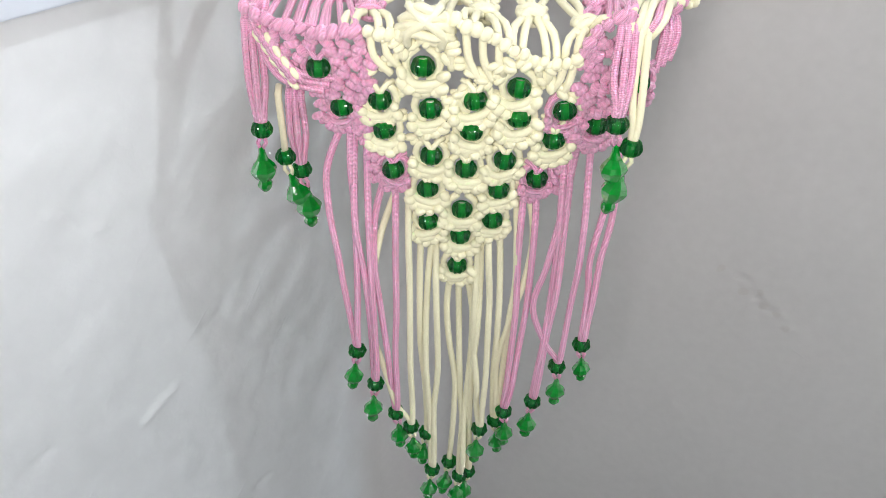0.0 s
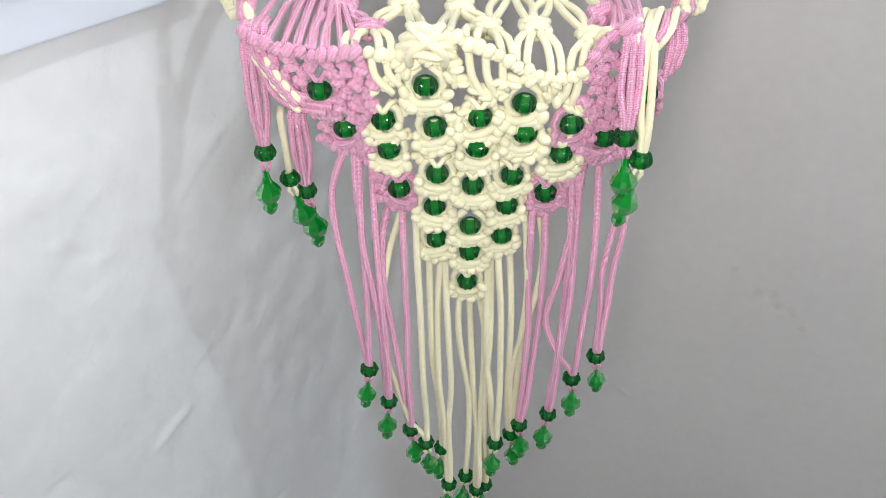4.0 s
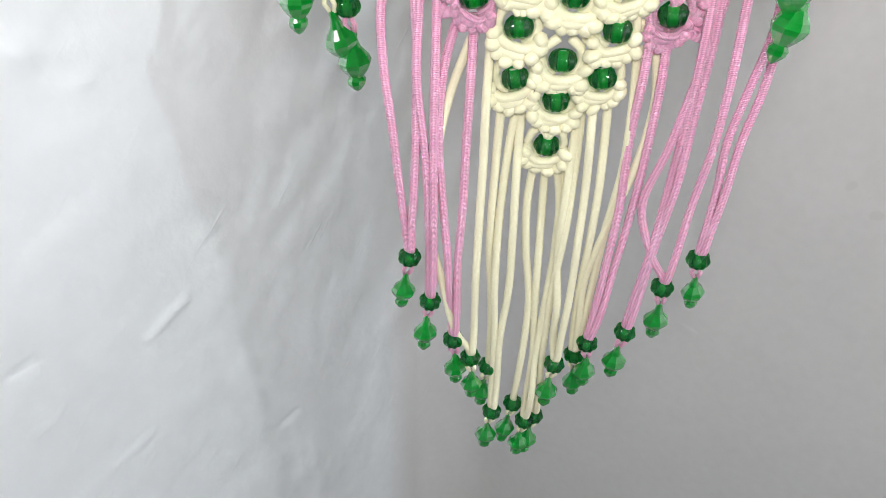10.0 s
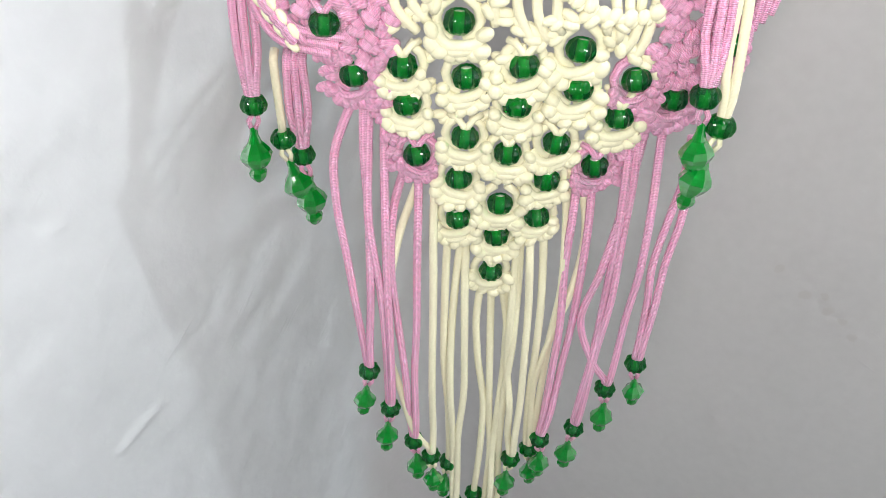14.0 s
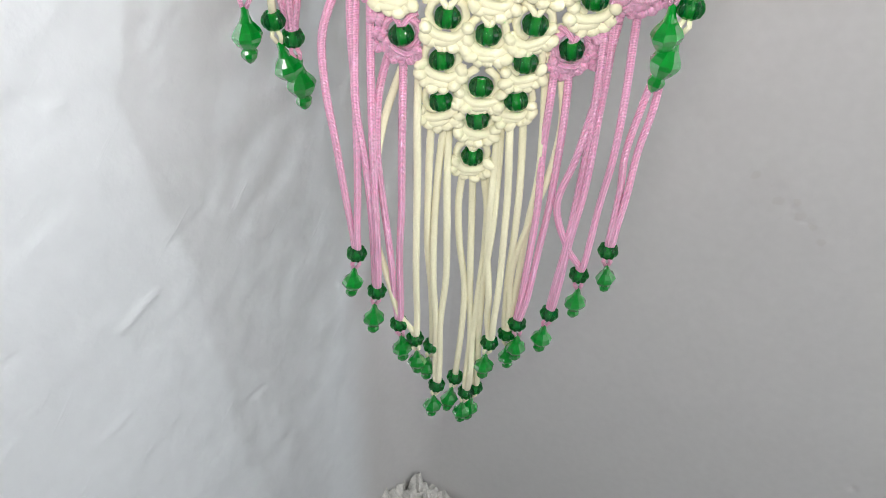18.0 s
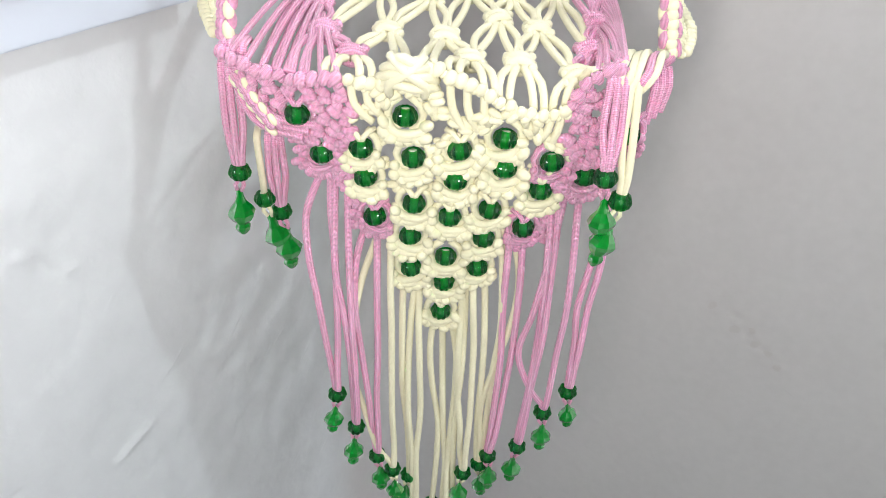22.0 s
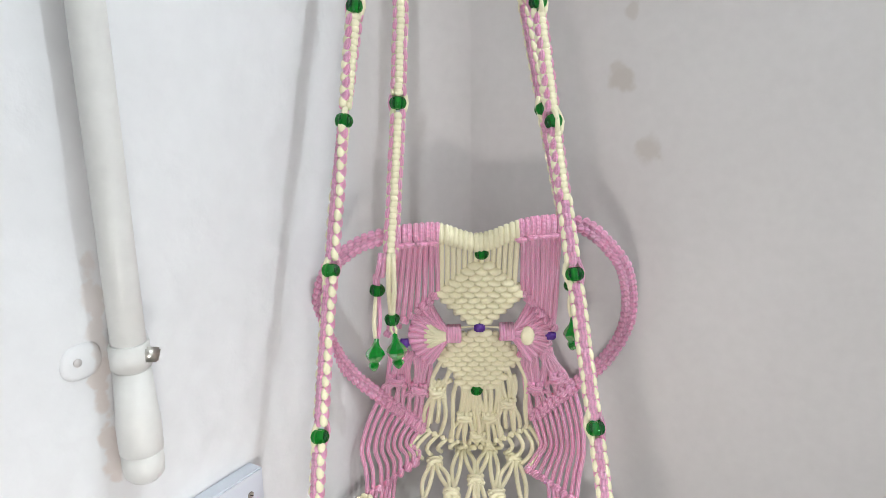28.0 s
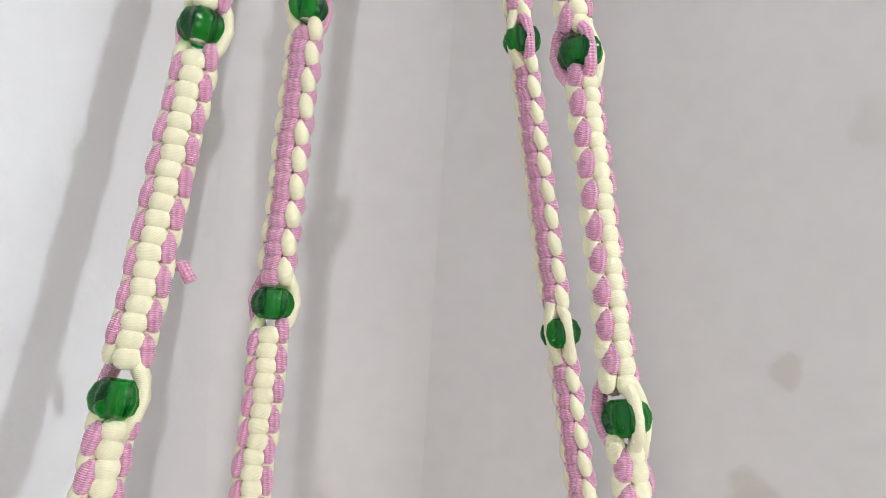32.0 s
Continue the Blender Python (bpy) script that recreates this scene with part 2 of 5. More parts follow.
def corner_shade(mat, colour, run, at, reach):
    """Fades the wall to the other wall's greyer tone at the corner, shade put into the colour, over a short, uneven
    reach.
    """
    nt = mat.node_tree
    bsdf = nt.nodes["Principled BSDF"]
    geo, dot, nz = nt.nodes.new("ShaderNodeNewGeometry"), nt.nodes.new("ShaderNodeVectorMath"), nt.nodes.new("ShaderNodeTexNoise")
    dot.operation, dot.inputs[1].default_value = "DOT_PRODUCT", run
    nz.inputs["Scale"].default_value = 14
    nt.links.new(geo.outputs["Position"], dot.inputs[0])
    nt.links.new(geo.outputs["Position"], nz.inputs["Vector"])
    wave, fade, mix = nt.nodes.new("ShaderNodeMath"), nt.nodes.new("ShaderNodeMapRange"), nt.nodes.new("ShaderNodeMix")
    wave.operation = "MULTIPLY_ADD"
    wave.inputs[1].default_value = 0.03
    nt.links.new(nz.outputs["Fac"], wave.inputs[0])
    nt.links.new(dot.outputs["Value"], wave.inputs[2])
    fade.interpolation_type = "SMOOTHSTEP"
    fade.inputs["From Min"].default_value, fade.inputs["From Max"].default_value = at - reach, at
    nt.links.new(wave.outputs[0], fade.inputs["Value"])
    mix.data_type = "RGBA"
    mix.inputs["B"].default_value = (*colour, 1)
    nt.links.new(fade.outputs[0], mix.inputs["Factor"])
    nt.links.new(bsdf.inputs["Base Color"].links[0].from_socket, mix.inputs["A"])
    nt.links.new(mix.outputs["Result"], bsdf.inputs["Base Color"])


# the left wall greys towards the corner, its shade mixed into the base colour
corner_shade(WALL_L, (0.64, 0.622, 0.612), (0.515, 0.857, 0), 0.603, 0.09)
trowelled(WALL_L, 0.30, (0.40, 0.66, 0.64), (-0.33, -0.55, 0.77), 10.0)
trowelled(WALL_R, 0.14, (0.80, -0.43, -0.42), (0.36, -0.20, 0.91), 12.0)
CORNER_AT, LEFT_RUN = Vector((-0.035, 0.80)), Vector((0.515, 0.857))   # the corner and the left wall in plan
stain_and_shade(WALL_R, [(0.239, 0.650, 1.902, 0.009, 0.75), (0.246, 0.646, 1.914, 0.013, 0.4), (0.255, 0.642, 1.920, 0.012, 0.3), (0.234, 0.653, 1.893, 0.006, 0.6), (0.18, 0.683, 1.697, 0.014, 0.42), (0.176, 0.685, 1.705, 0.010, 0.35), (0.207, 0.668, 1.627, 0.013, 0.36),
                 (0.287, 0.624, 1.801, 0.006, 0.35), (0.305, 0.615, 1.805, 0.012, 0.16), (0.184, 0.681, 1.760, 0.008, 0.3), (0.206, 0.669, 1.869, 0.012, 0.16), (0.30, 0.617, 1.87, 0.016, 0.15), (0.208, 0.668, 1.288, 0.003, 0.4)]
        # small dots over the pitted patch: the pits' shade as darker colour
        + [(-0.035 + 0.878 * u, 0.80 - 0.479 * u, z, r * 0.8, 0.12) for u, z, r in ((0.40, 0.900, 0.006), (0.415, 0.893, 0.004), (0.428, 0.880, 0.007), (0.442, 0.884, 0.004), (0.450, 0.868, 0.006), (0.465, 0.862, 0.005), (0.480, 0.850, 0.006), (0.495, 0.856, 0.003), (0.435, 0.862, 0.003))], (0.40, 0.34, 0.27))
# brown smear beside the pipe, with the pipe's cast shadow painted into it
stain_and_shade(WALL_L, [(*(CORNER_AT - LEFT_RUN * (0.4160 + 0.0020 * math.sin(k * 2.4))), 1.412 + 0.0072 * k, 0.0075 + 0.0015 * math.sin(k * 1.7), 0.42 if k < 13 else 0.28) for k in range(24)], (0.58, 0.45, 0.37))
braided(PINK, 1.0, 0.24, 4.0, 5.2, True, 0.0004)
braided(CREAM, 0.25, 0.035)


# ---- mesh helpers ----
def tie(bm):
    """Ties the turns of one knot into a single connected mesh, inside where they touch."""
    seen, islands = set(), []
    for v in bm.verts:
        if v in seen:
            continue
        stack, isle = [v], []
        seen.add(v)
        while stack:
            q = stack.pop()
            isle.append(q)
            for e in q.link_edges:
                o = e.other_vert(q)
                if o not in seen:
                    seen.add(o)
                    stack.append(o)
        islands.append(isle)
    done = islands[0]
    for isle in islands[1:]:
        a, b = min(((p, q) for p in done[::2] for q in isle[::2]), key=lambda c: (c[0].co - c[1].co).length_squared)
        bm.faces.new((a, b, b.link_edges[0].other_vert(b)))
        done = done + isle
    return bm


def part(name, bm, mat, parent=None, label="", smooth=True):
    me = bpy.data.meshes.new(name)
    bm.to_mesh(me)
    bm.free()
    me.materials.append(mat)
    if smooth:
        me.polygons.foreach_set("use_smooth", [True] * len(me.polygons))
    ob = new(name, me)
    if parent:
        ob.parent = parent
    if label:
        tagged(ob, label)
    return ob


def spline(pts, step=0.003):
    """Points along a smooth curve through pts."""
    p = [Vector(q) for q in pts]
    if len(p) < 3:
        return p
    out = []
    for i in range(len(p) - 1):
        a, b, c, d = p[max(i - 1, 0)], p[i], p[i + 1], p[min(i + 2, len(p) - 1)]
        n = max(1, int((c - b).length / step))
        for k in range(n):
            t = k / n
            out.append(0.5 * (2 * b + (c - a) * t + (2 * a - 5 * b + 4 * c - d) * t * t + (3 * b - a - 3 * c + d) * t**3))
    return out + [p[-1]]


def tube(bm, pts, r, sides=7, step=0.004, flat=1.0):
    """A round cord through pts, with closed ends; r may be a list."""
    p = spline(pts, step)
    n = len(p)
    tangent = [(p[min(i + 1, n - 1)] - p[max(i - 1, 0)]).normalized() for i in range(n)]
    up = Vector((0, -1, 0.2)) if abs(tangent[0].y) < 0.9 else Vector((0, 0, 1))
    rings, along = [], [0.0]
    layer = bm.loops.layers.uv.verify()
    for i in range(n):
        along.append(along[-1] + (p[i] - p[i - 1]).length * (i > 0))
        side = tangent[i].cross(up).normalized()
        up = side.cross(tangent[i]).normalized()
        rr = r if not callable(r) else r(i / max(n - 1, 1))
        rings.append([bm.verts.new(p[i] + side * (rr * math.cos(a)) + up * (rr * flat * math.sin(a))) for a in (2 * math.pi * k / sides for k in range(sides))])
    for i, (a, b) in enumerate(zip(rings, rings[1:])):
        for k in range(sides):
            face = bm.faces.new((a[k], a[(k + 1) % sides], b[(k + 1) % sides], b[k]))
            for loop, uv in zip(face.loops, ((along[i + 1], k), (along[i + 1], k + 1), (along[i + 2], k + 1), (along[i + 2], k))):
                loop[layer].uv = (uv[0] * 100, uv[1] / sides)
    bm.faces.new(rings[0][::-1])
    bm.faces.new(rings[-1])
    return bm


SPHERES = {}


def sphere_shape(seg, rings):
    if (seg, rings) not in SPHERES:
        co = [(0, 0, 1)] + [(math.sin(math.pi * i / rings) * math.cos(2 * math.pi * k / seg), math.sin(math.pi * i / rings) * math.sin(2 * math.pi * k / seg), math.cos(math.pi * i / rings)) for i in range(1, rings) for k in range(seg)] + [(0, 0, -1)]
        at = lambda i, k: 1 + (i - 1) * seg + k % seg
        faces = [(0, at(1, k), at(1, k + 1)) for k in range(seg)]
        faces += [(at(i, k), at(i + 1, k), at(i + 1, k + 1), at(i, k + 1)) for i in range(1, rings - 1) for k in range(seg)]
        faces += [(at(rings - 1, k), len(co) - 1, at(rings - 1, k + 1)) for k in range(seg)]
        SPHERES[(seg, rings)] = co, faces
    return SPHERES[(seg, rings)]


def lump(bm, m, a, b, c, e=0.7, seg=10, rings=6):
    """A rounded pillow of half sizes a, b, c."""
    co, faces = sphere_shape(seg, rings)
    layer = bm.loops.layers.uv.verify()
    made = [bm.verts.new(m @ Vector([h * math.copysign(abs(q) ** e, q) for h, q in zip((a, b, c), p)])) for p in co]
    for f in faces:
        for loop, k in zip(bm.faces.new([made[k] for k in f]).loops, f):
            loop[layer].uv = (co[k][2] * c * 160, co[k][0] * 0.2)


def blob(bm, m, seg=8, rings=5):
    bmesh.ops.create_uvsphere(bm, u_segments=seg, v_segments=rings, radius=1, matrix=m)


def frame_at(p, x, z):
    """A matrix at p with local x and z near those given."""
    z = Vector(z).normalized()
    x = (Vector(x) - z * z.dot(x)).normalized()
    y = z.cross(x)
    return Matrix(((x.x, y.x, z.x, p[0]), (x.y, y.y, z.y, p[1]), (x.z, y.z, z.z, p[2]), (0, 0, 0, 1)))


def box(bm, m, sx, sy, sz, bevel=0.0):
    made = bmesh.ops.create_cube(bm, size=1, matrix=m @ Matrix.Diagonal((sx, sy, sz, 1)))
    if bevel:
        edges = list({e for v in made["verts"] for e in v.link_edges})
        bmesh.ops.bevel(bm, geom=edges, offset=bevel, segments=2, affect="EDGES")
    return bm


def lathe(bm, profile, m, seg=14, lobes=0, depth=0.0, capped=True):
    """A turned shape about local z from (radius, z) pairs, fluted by lobes."""
    rings = []
    for r, z in profile:
        rings.append([bm.verts.new(m @ Vector((q * math.cos(a), q * math.sin(a), z))) for a in (2 * math.pi * k / seg for k in range(seg)) for q in (max(r, 1e-5) * (1 + depth * math.cos(lobes * a)),)])
    for a, b in zip(rings, rings[1:]):
        for k in range(seg):
            bm.faces.new((a[k], a[(k + 1) % seg], b[(k + 1) % seg], b[k]))
    if capped:
        bm.faces.new(rings[0][::-1])
        bm.faces.new(rings[-1])
    return bm


# ---- room ----
CORNER = Vector((-0.035, 0.80, 0))
DIR_L, DIR_R = Vector((0.515, 0.857, 0)).normalized(), Vector((0.878, -0.479, 0)).normalized()
OUT_L, OUT_R = Vector((DIR_L.y, -DIR_L.x, 0)), Vector((DIR_R.y, -DIR_R.x, 0))   # into the room


def on_left(s, z, d=0.0):
    """A place on the left wall, s metres before the corner, d proud of it."""
    return CORNER - DIR_L * s + OUT_L * d + Vector((0, 0, z))


def on_right(s, z, d=0.0):
    return CORNER + DIR_R * s + OUT_R * d + Vector((0, 0, z))


def fillet(u, r=0.07):
    """The plaster runs round in the corner."""
    return r - math.sqrt(max(r * r - (r - u) ** 2, 0.0)) if u < r else 0.0


# ridges and nicks left by the trowel: from, to, height, half width
TROWEL_LEFT = ((0.431, 0.845, 0.390, 0.856, 0.0024, 0.0045), (0.521, 0.888, 0.505, 0.888, -0.0018, 0.0030), (0.369, 0.889, 0.318, 0.905, -0.0010, 0.0040), (0.323, 0.627, 0.300, 0.625, -0.0022, 0.0050),
               (0.479, 0.752, 0.450, 0.754, 0.0016, 0.0040), (0.524, 0.833, 0.514, 0.832, 0.0016, 0.0030), (0.443, 1.074, 0.426, 1.049, -0.0016, 0.0032), (0.455, 1.078, 0.443, 1.072, 0.0016, 0.0035), (0.426, 1.049, 0.412, 1.047, 0.0013, 0.0030))
TROWEL_RIGHT = ((0.636, 0.523, 0.642, 0.520, -0.0045, 0.0045), (0.390, 0.688, 0.396, 0.678, 0.0012, 0.0030), (0.306, 0.671, 0.318, 0.668, 0.0012, 0.0030), (0.536, 0.576, 0.545, 0.572, 0.0012, 0.0030))


def strokes(rows, u, z):
    total = 0.0
    for a, b, c, d, height, half in rows:
        if abs(u - (a + c) / 2) > 0.05 or abs(z - (b + d) / 2) > 0.04:
            continue
        du, dz = c - a, d - b
        f = min(1.0, max(0.0, ((u - a) * du + (z - b) * dz) / (du * du + dz * dz)))
        far = math.hypot(u - a - f * du, z - b - f * dz) / (half * (0.45 + 0.55 * math.sin(math.pi * min(1.0, 0.12 + 0.76 * f))))
        total += height * math.exp(-far * far)
    return total


def plaster_left(u, z):
    """Height of the hand-trowelled plaster: broad waves, flaky terraces, a rough band round the board and the pipe."""
    p = Vector((u * 7, z * 4 + u * 3, 0.3))
    h = 0.0008 * noise.noise(p) + 0.0007 * noise.noise(p * 2.7)
    t = noise.noise(Vector((u * 11 + z * 5, z * 9 - u * 4, 2.0))) + 0.45 * noise.noise(Vector((u * 34, z * 30, 5.0)))
    h += 0.0013 / (1 + math.exp(-t * 16)) + 0.0011 / (1 + math.exp(-(t - 0.45) * 24))
    h *= min(1.0, max(0.0, u - 0.085) / 0.09)
    rough = math.exp(-((z - 1.42) / 0.09) ** 2) * math.exp(-((u - 0.43) / 0.16) ** 2)
    return fillet(u) + h + strokes(TROWEL_LEFT, u, z) + rough * 0.0035 * abs(noise.noise(Vector((u * 40, z * 38, 1.0))))


def plaster_right(u, z):
    h = 0.0012 * noise.noise(Vector((u * 5, z * 5, 7.0))) + 0.00035 * noise.noise(Vector((u * 30, z * 26, 3.0)))
    h *= min(1.0, max(0.0, u - 0.085) / 0.09)
    pit = math.exp(-((u - 0.445) / 0.042) ** 2 - ((z - 0.873 + (u - 0.445) * 0.5) / 0.015) ** 2)
    return fillet(u) + h + strokes(TROWEL_RIGHT, u, z) - 0.0042 * pit * max(0.0, noise.noise(Vector((u * 85, z * 130, 9.0))) + 0.05) + 0.002 * pit * max(0.0, noise.noise(Vector((u * 70, z * 120, 3.0))))


def wall(name, place_at, low, high, relief, mat, label):
    """A wall 0.12 thick whose face is a fine relief; fine near the swing, coarse further off."""
    bm = bmesh.new()
    us = list(np.arange(low, 0.72, 0.0034)) + list(np.arange(0.72, high + 0.01, 0.08))
    zs = list(np.arange(0.0, 0.3, 0.06)) + list(np.arange(0.3, 2.05, 0.0038)) + list(np.arange(2.05, 2.81, 0.06))
    grid = [[bm.verts.new(place_at(u, z, relief(u, z) if 0 <= u < 0.9 else 0.0)) for z in zs] for u in us]
    for a, b in zip(grid, grid[1:]):
        for k in range(len(zs) - 1):
            bm.faces.new((a[k], b[k], b[k + 1], a[k + 1]))
    back = [bm.verts.new(place_at(u, z, -0.12)) for u, z in ((us[0], 0), (us[-1], 0), (us[-1], zs[-1]), (us[0], zs[-1]))]
    bm.faces.new(back)
    for row in ([g[0] for g in grid] + [back[1], back[0]], [g[-1] for g in grid] + [back[2], back[3]], grid[0] + [back[3], back[0]], grid[-1] + [back[2], back[1]]):
        bm.faces.new(row)
    bmesh.ops.recalc_face_normals(bm, faces=bm.faces)
    ob = part(name, bm, mat)
    for face in ob.data.polygons[-5:]:       # the back and the four narrow sides stay flat
        face.use_smooth = False
    return tagged(ob, label, "wall", kind="structure")


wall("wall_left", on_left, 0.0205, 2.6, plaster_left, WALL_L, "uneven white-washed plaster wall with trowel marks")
wall("wall_right", on_right, 0.0198, 2.6, plaster_right, WALL_R, "painted plaster wall with damp stains, room shade in its grey-white")
# the plaster is drawn round in the corner
COVE = 0.090
turn = math.acos((-DIR_L).dot(DIR_R)) / 2
axis = CORNER + (DIR_R - DIR_L).normalized() * (COVE / math.sin(turn) - 0.0005)
bm = bmesh.new()
arc = []
for i in range(25):
    a = (math.pi / 2 - turn) * (2 * i / 24 - 1)
    way = (DIR_L - DIR_R).normalized()
    arc.append(axis + Matrix.Rotation(-a, 3, "Z") @ way * COVE)
heights = [0.05 * k for k in range(57)]
sheet = [[bm.verts.new(q + Vector((0, 0, z)) + way * (0.0004 * math.sin(math.pi * arc.index(q) / 24) * noise.noise(Vector((q.x * 9, q.y * 9, z * 7))))) for z in heights] for q in arc]
for a, b in zip(sheet, sheet[1:]):
    for k in range(56):
        bm.faces.new((a[k], b[k], b[k + 1], a[k + 1]))
deep = [bm.verts.new(CORNER + Vector((0, 0, z))) for z in (heights[0], heights[-1])]
bm.faces.new([q[0] for q in sheet] + [deep[0]])
bm.faces.new([q[-1] for q in sheet] + [deep[1]])
bm.faces.new(sheet[0] + [deep[1], deep[0]])
bm.faces.new(sheet[-1] + [deep[1], deep[0]])
bmesh.ops.recalc_face_normals(bm, faces=bm.faces)
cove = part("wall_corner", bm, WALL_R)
for face in cove.data.polygons[-4:]:
    face.use_smooth = False
tagged(cove, "rounded plaster corner between the two walls", "wall", kind="structure")
for nm, m, s in (("floor", (0, 0, -0.06), (8, 8, 0.12)), ):
    bm = bmesh.new()
    box(bm, Matrix.Translation(m), *s)
    tagged(part(nm, bm, material("grey_floor", (0.20, 0.195, 0.185), 0.5), None, "", False), "plain grey floor", "floor", kind="structure")

# unseen ceiling and rear wall, added to close the room and reflect light
bm = bmesh.new()
box(bm, Matrix.Translation((0, 0, 2.86)), 8, 8, 0.12)
tagged(part("ceiling", bm, BOUNCE_WHITE, None, "", False), "plain unseen ceiling, pale to bounce light", "ceiling", kind="structure")
ROOM = 2.6
far = CORNER - DIR_L * ROOM
bm = bmesh.new()
box(bm, frame_at(far + DIR_R * ROOM / 2 - DIR_L * 0.06 + Vector((0, 0, 1.4)), DIR_R, (0, 0, 1)), ROOM + 0.4, 0.12, 2.8)
tagged(part("wall_behind", bm, BOUNCE_WHITE, None, "", False), "plain unseen wall behind the camera, pale to bounce light", "wall", kind="structure")
# the unseen fourth wall is built round the opening added for the fill lamp
side = CORNER + DIR_R * (ROOM + 0.06)
bm = bmesh.new()
mid_u = (Vector((FILL_AT.x, FILL_AT.y, 0)) - CORNER).dot(-DIR_L)
for u0, u1, z0, z1 in ((-0.2, ROOM + 0.2, 0.0, 0.95), (-0.2, ROOM + 0.2, 2.15, 2.8), (-0.2, mid_u - 0.75, 0.95, 2.15), (mid_u + 0.75, ROOM + 0.2, 0.95, 2.15)):
    box(bm, frame_at(side - DIR_L * ((u0 + u1) / 2) + Vector((0, 0, (z0 + z1) / 2)), DIR_L, (0, 0, 1)), u1 - u0, 0.12, z1 - z0)
tagged(part("wall_fill_opening", bm, BOUNCE_WHITE, None, "", False), "plain unseen plaster wall with an opening added for fill light", "wall", kind="structure")

# switch board on the left wall
def left_frame(sx, z, d):
    """Local x along the wall towards the corner, y into the wall, z up."""
    return frame_at(on_left(sx, z, d), DIR_L, (0, 0, 1))


board = tagged(new("switch_board"), "bluish-white wooden switch board with a white socket plate", "switch board")
box(bm := bmesh.new(), left_frame(0.4525, 1.2845, 0.0085), 0.335, 0.017, 0.143, 0.0015)
part("backing_board", bm, BOARD, board, "bluish-white painted board", False)
box(bm := bmesh.new(), left_frame(0.3975, 1.2905, 0.021), 0.104, 0.009, 0.0865, 0.002)
plate = part("socket_plate", bm, PLASTIC, board, "glossy white socket plate", False)


def disc(bm, m, r, depth, seg=20):
    """A short cylinder along local y."""
    bmesh.ops.create_cone(bm, cap_ends=True, segments=seg, radius1=r, radius2=r, depth=depth, matrix=m @ pose(0, 0, 0, 90, 0, 0))


def ring_mesh(bm, m, r0, r1, depth, seg=20):
    lathe(bm, [(r0, -depth), (r0, 0.0), (r1, 0.0004), (r1, -depth)], m @ pose(0, 0, 0, 90, 0, 0), seg)


for sx, z, r in ((0.413, 1.305, 0.0046), (0.403, 1.2895, 0.0030), (0.424, 1.2895, 0.0032), (0.401, 1.2765, 0.0031), (0.426, 1.2775, 0.0033)):
    disc(bm := bmesh.new(), left_frame(sx, z, 0.0258), r, 0.0008)
    hole = part("socket_hole", bm, SHADE, plate, "dark pin hole", False)
    ring_mesh(bm := bmesh.new(), left_frame(sx, z, 0.0260), r * 0.98, r * 1.2, 0.0006)
    part("rim", bm, PLASTIC, hole)
    disc(bm := bmesh.new(), left_frame(sx - 0.0006, z - 0.0004, 0.0264), r * 0.55, 0.0006)
    part("contact", bm, STEEL, hole, "dull metal contact", False)


def screw(parent, sx, z, d, r):
    disc(bm := bmesh.new(), left_frame(sx, z, d), r * 1.25, 0.0006)
    ob = part("screw_recess", bm, SHADE, parent, "", False)
    disc(bm := bmesh.new(), left_frame(sx, z, d + 0.0005), r, 0.0008)
    part("screw_head", bm, STEEL, ob, "steel screw head", False)
    box(bm := bmesh.new(), left_frame(sx, z, d + 0.001) @ pose(0, 0, 0, 0, 35, 0), r * 1.8, 0.0003, r * 0.35)
    part("slot", bm, DARK, ob, "", False)


for sx, z in ((0.442, 1.327), (0.350, 1.326), (0.348, 1.255), (0.441, 1.256)):
    screw(plate, sx, z, 0.0258, 0.0028)
screw(board, 0.302, 1.336, 0.0173, 0.0026)
box(bm := bmesh.new(), left_frame(0.3685, 1.2905, 0.0259), 0.0166, 0.0012, 0.0410)
part("switch_gap", bm, SHADE, plate, "", False)
box(bm := bmesh.new(), left_frame(0.3685, 1.2910, 0.0272) @ pose(0, 0, 0, -7, 0, 0), 0.0158, 0.0045, 0.0395, 0.0014)
rocker = part("rocker_switch", bm, PLASTIC, plate, "white rocker switch, top pressed out", False)
box(bm := bmesh.new(), left_frame(0.3685, 1.3085, 0.0290), 0.014, 0.005, 0.004, 0.0015)
part("rocker_lip", bm, PLASTIC, rocker)
box(bm := bmesh.new(), left_frame(0.353, 1.2895, 0.0256), 0.0085, 0.0012, 0.010, 0.0005)
part("indicator", bm, PLASTIC, plate)
box(bm := bmesh.new(), left_frame(0.3975, 1.3195, 0.0256), 0.017, 0.0010, 0.0062, 0.0004)
part("maker_mark", bm, PLASTIC, plate, "blank raised oval-edged mark")

# painted conduit coming down to a coupling
pipe = tagged(new("conduit_pipe"), "white-painted plastic conduit pipe with saddle clip and coupling", "pipe")
PIPE_AT = Matrix.Translation(on_left(0.407, 0, 0.024))
lathe(bm := bmesh.new(), [(0.0120, 1.44), (0.0120, 1.6), (0.0123, 1.9), (0.0118, 2.8)], PIPE_AT, 24)
part("pipe_run", bm, PIPE, pipe)
lathe(bm := bmesh.new(), [(0.0142, 1.435), (0.0156, 1.437), (0.0157, 1.462), (0.0150, 1.464), (0.0132, 1.50)], PIPE_AT, 24)
part("coupling", bm, PIPE, pipe)
lathe(bm := bmesh.new(), [(0.004, 1.412), (0.010, 1.413), (0.0138, 1.417), (0.0149, 1.424), (0.0150, 1.437)], PIPE_AT, 24)
part("end_cap", bm, PIPE, pipe)
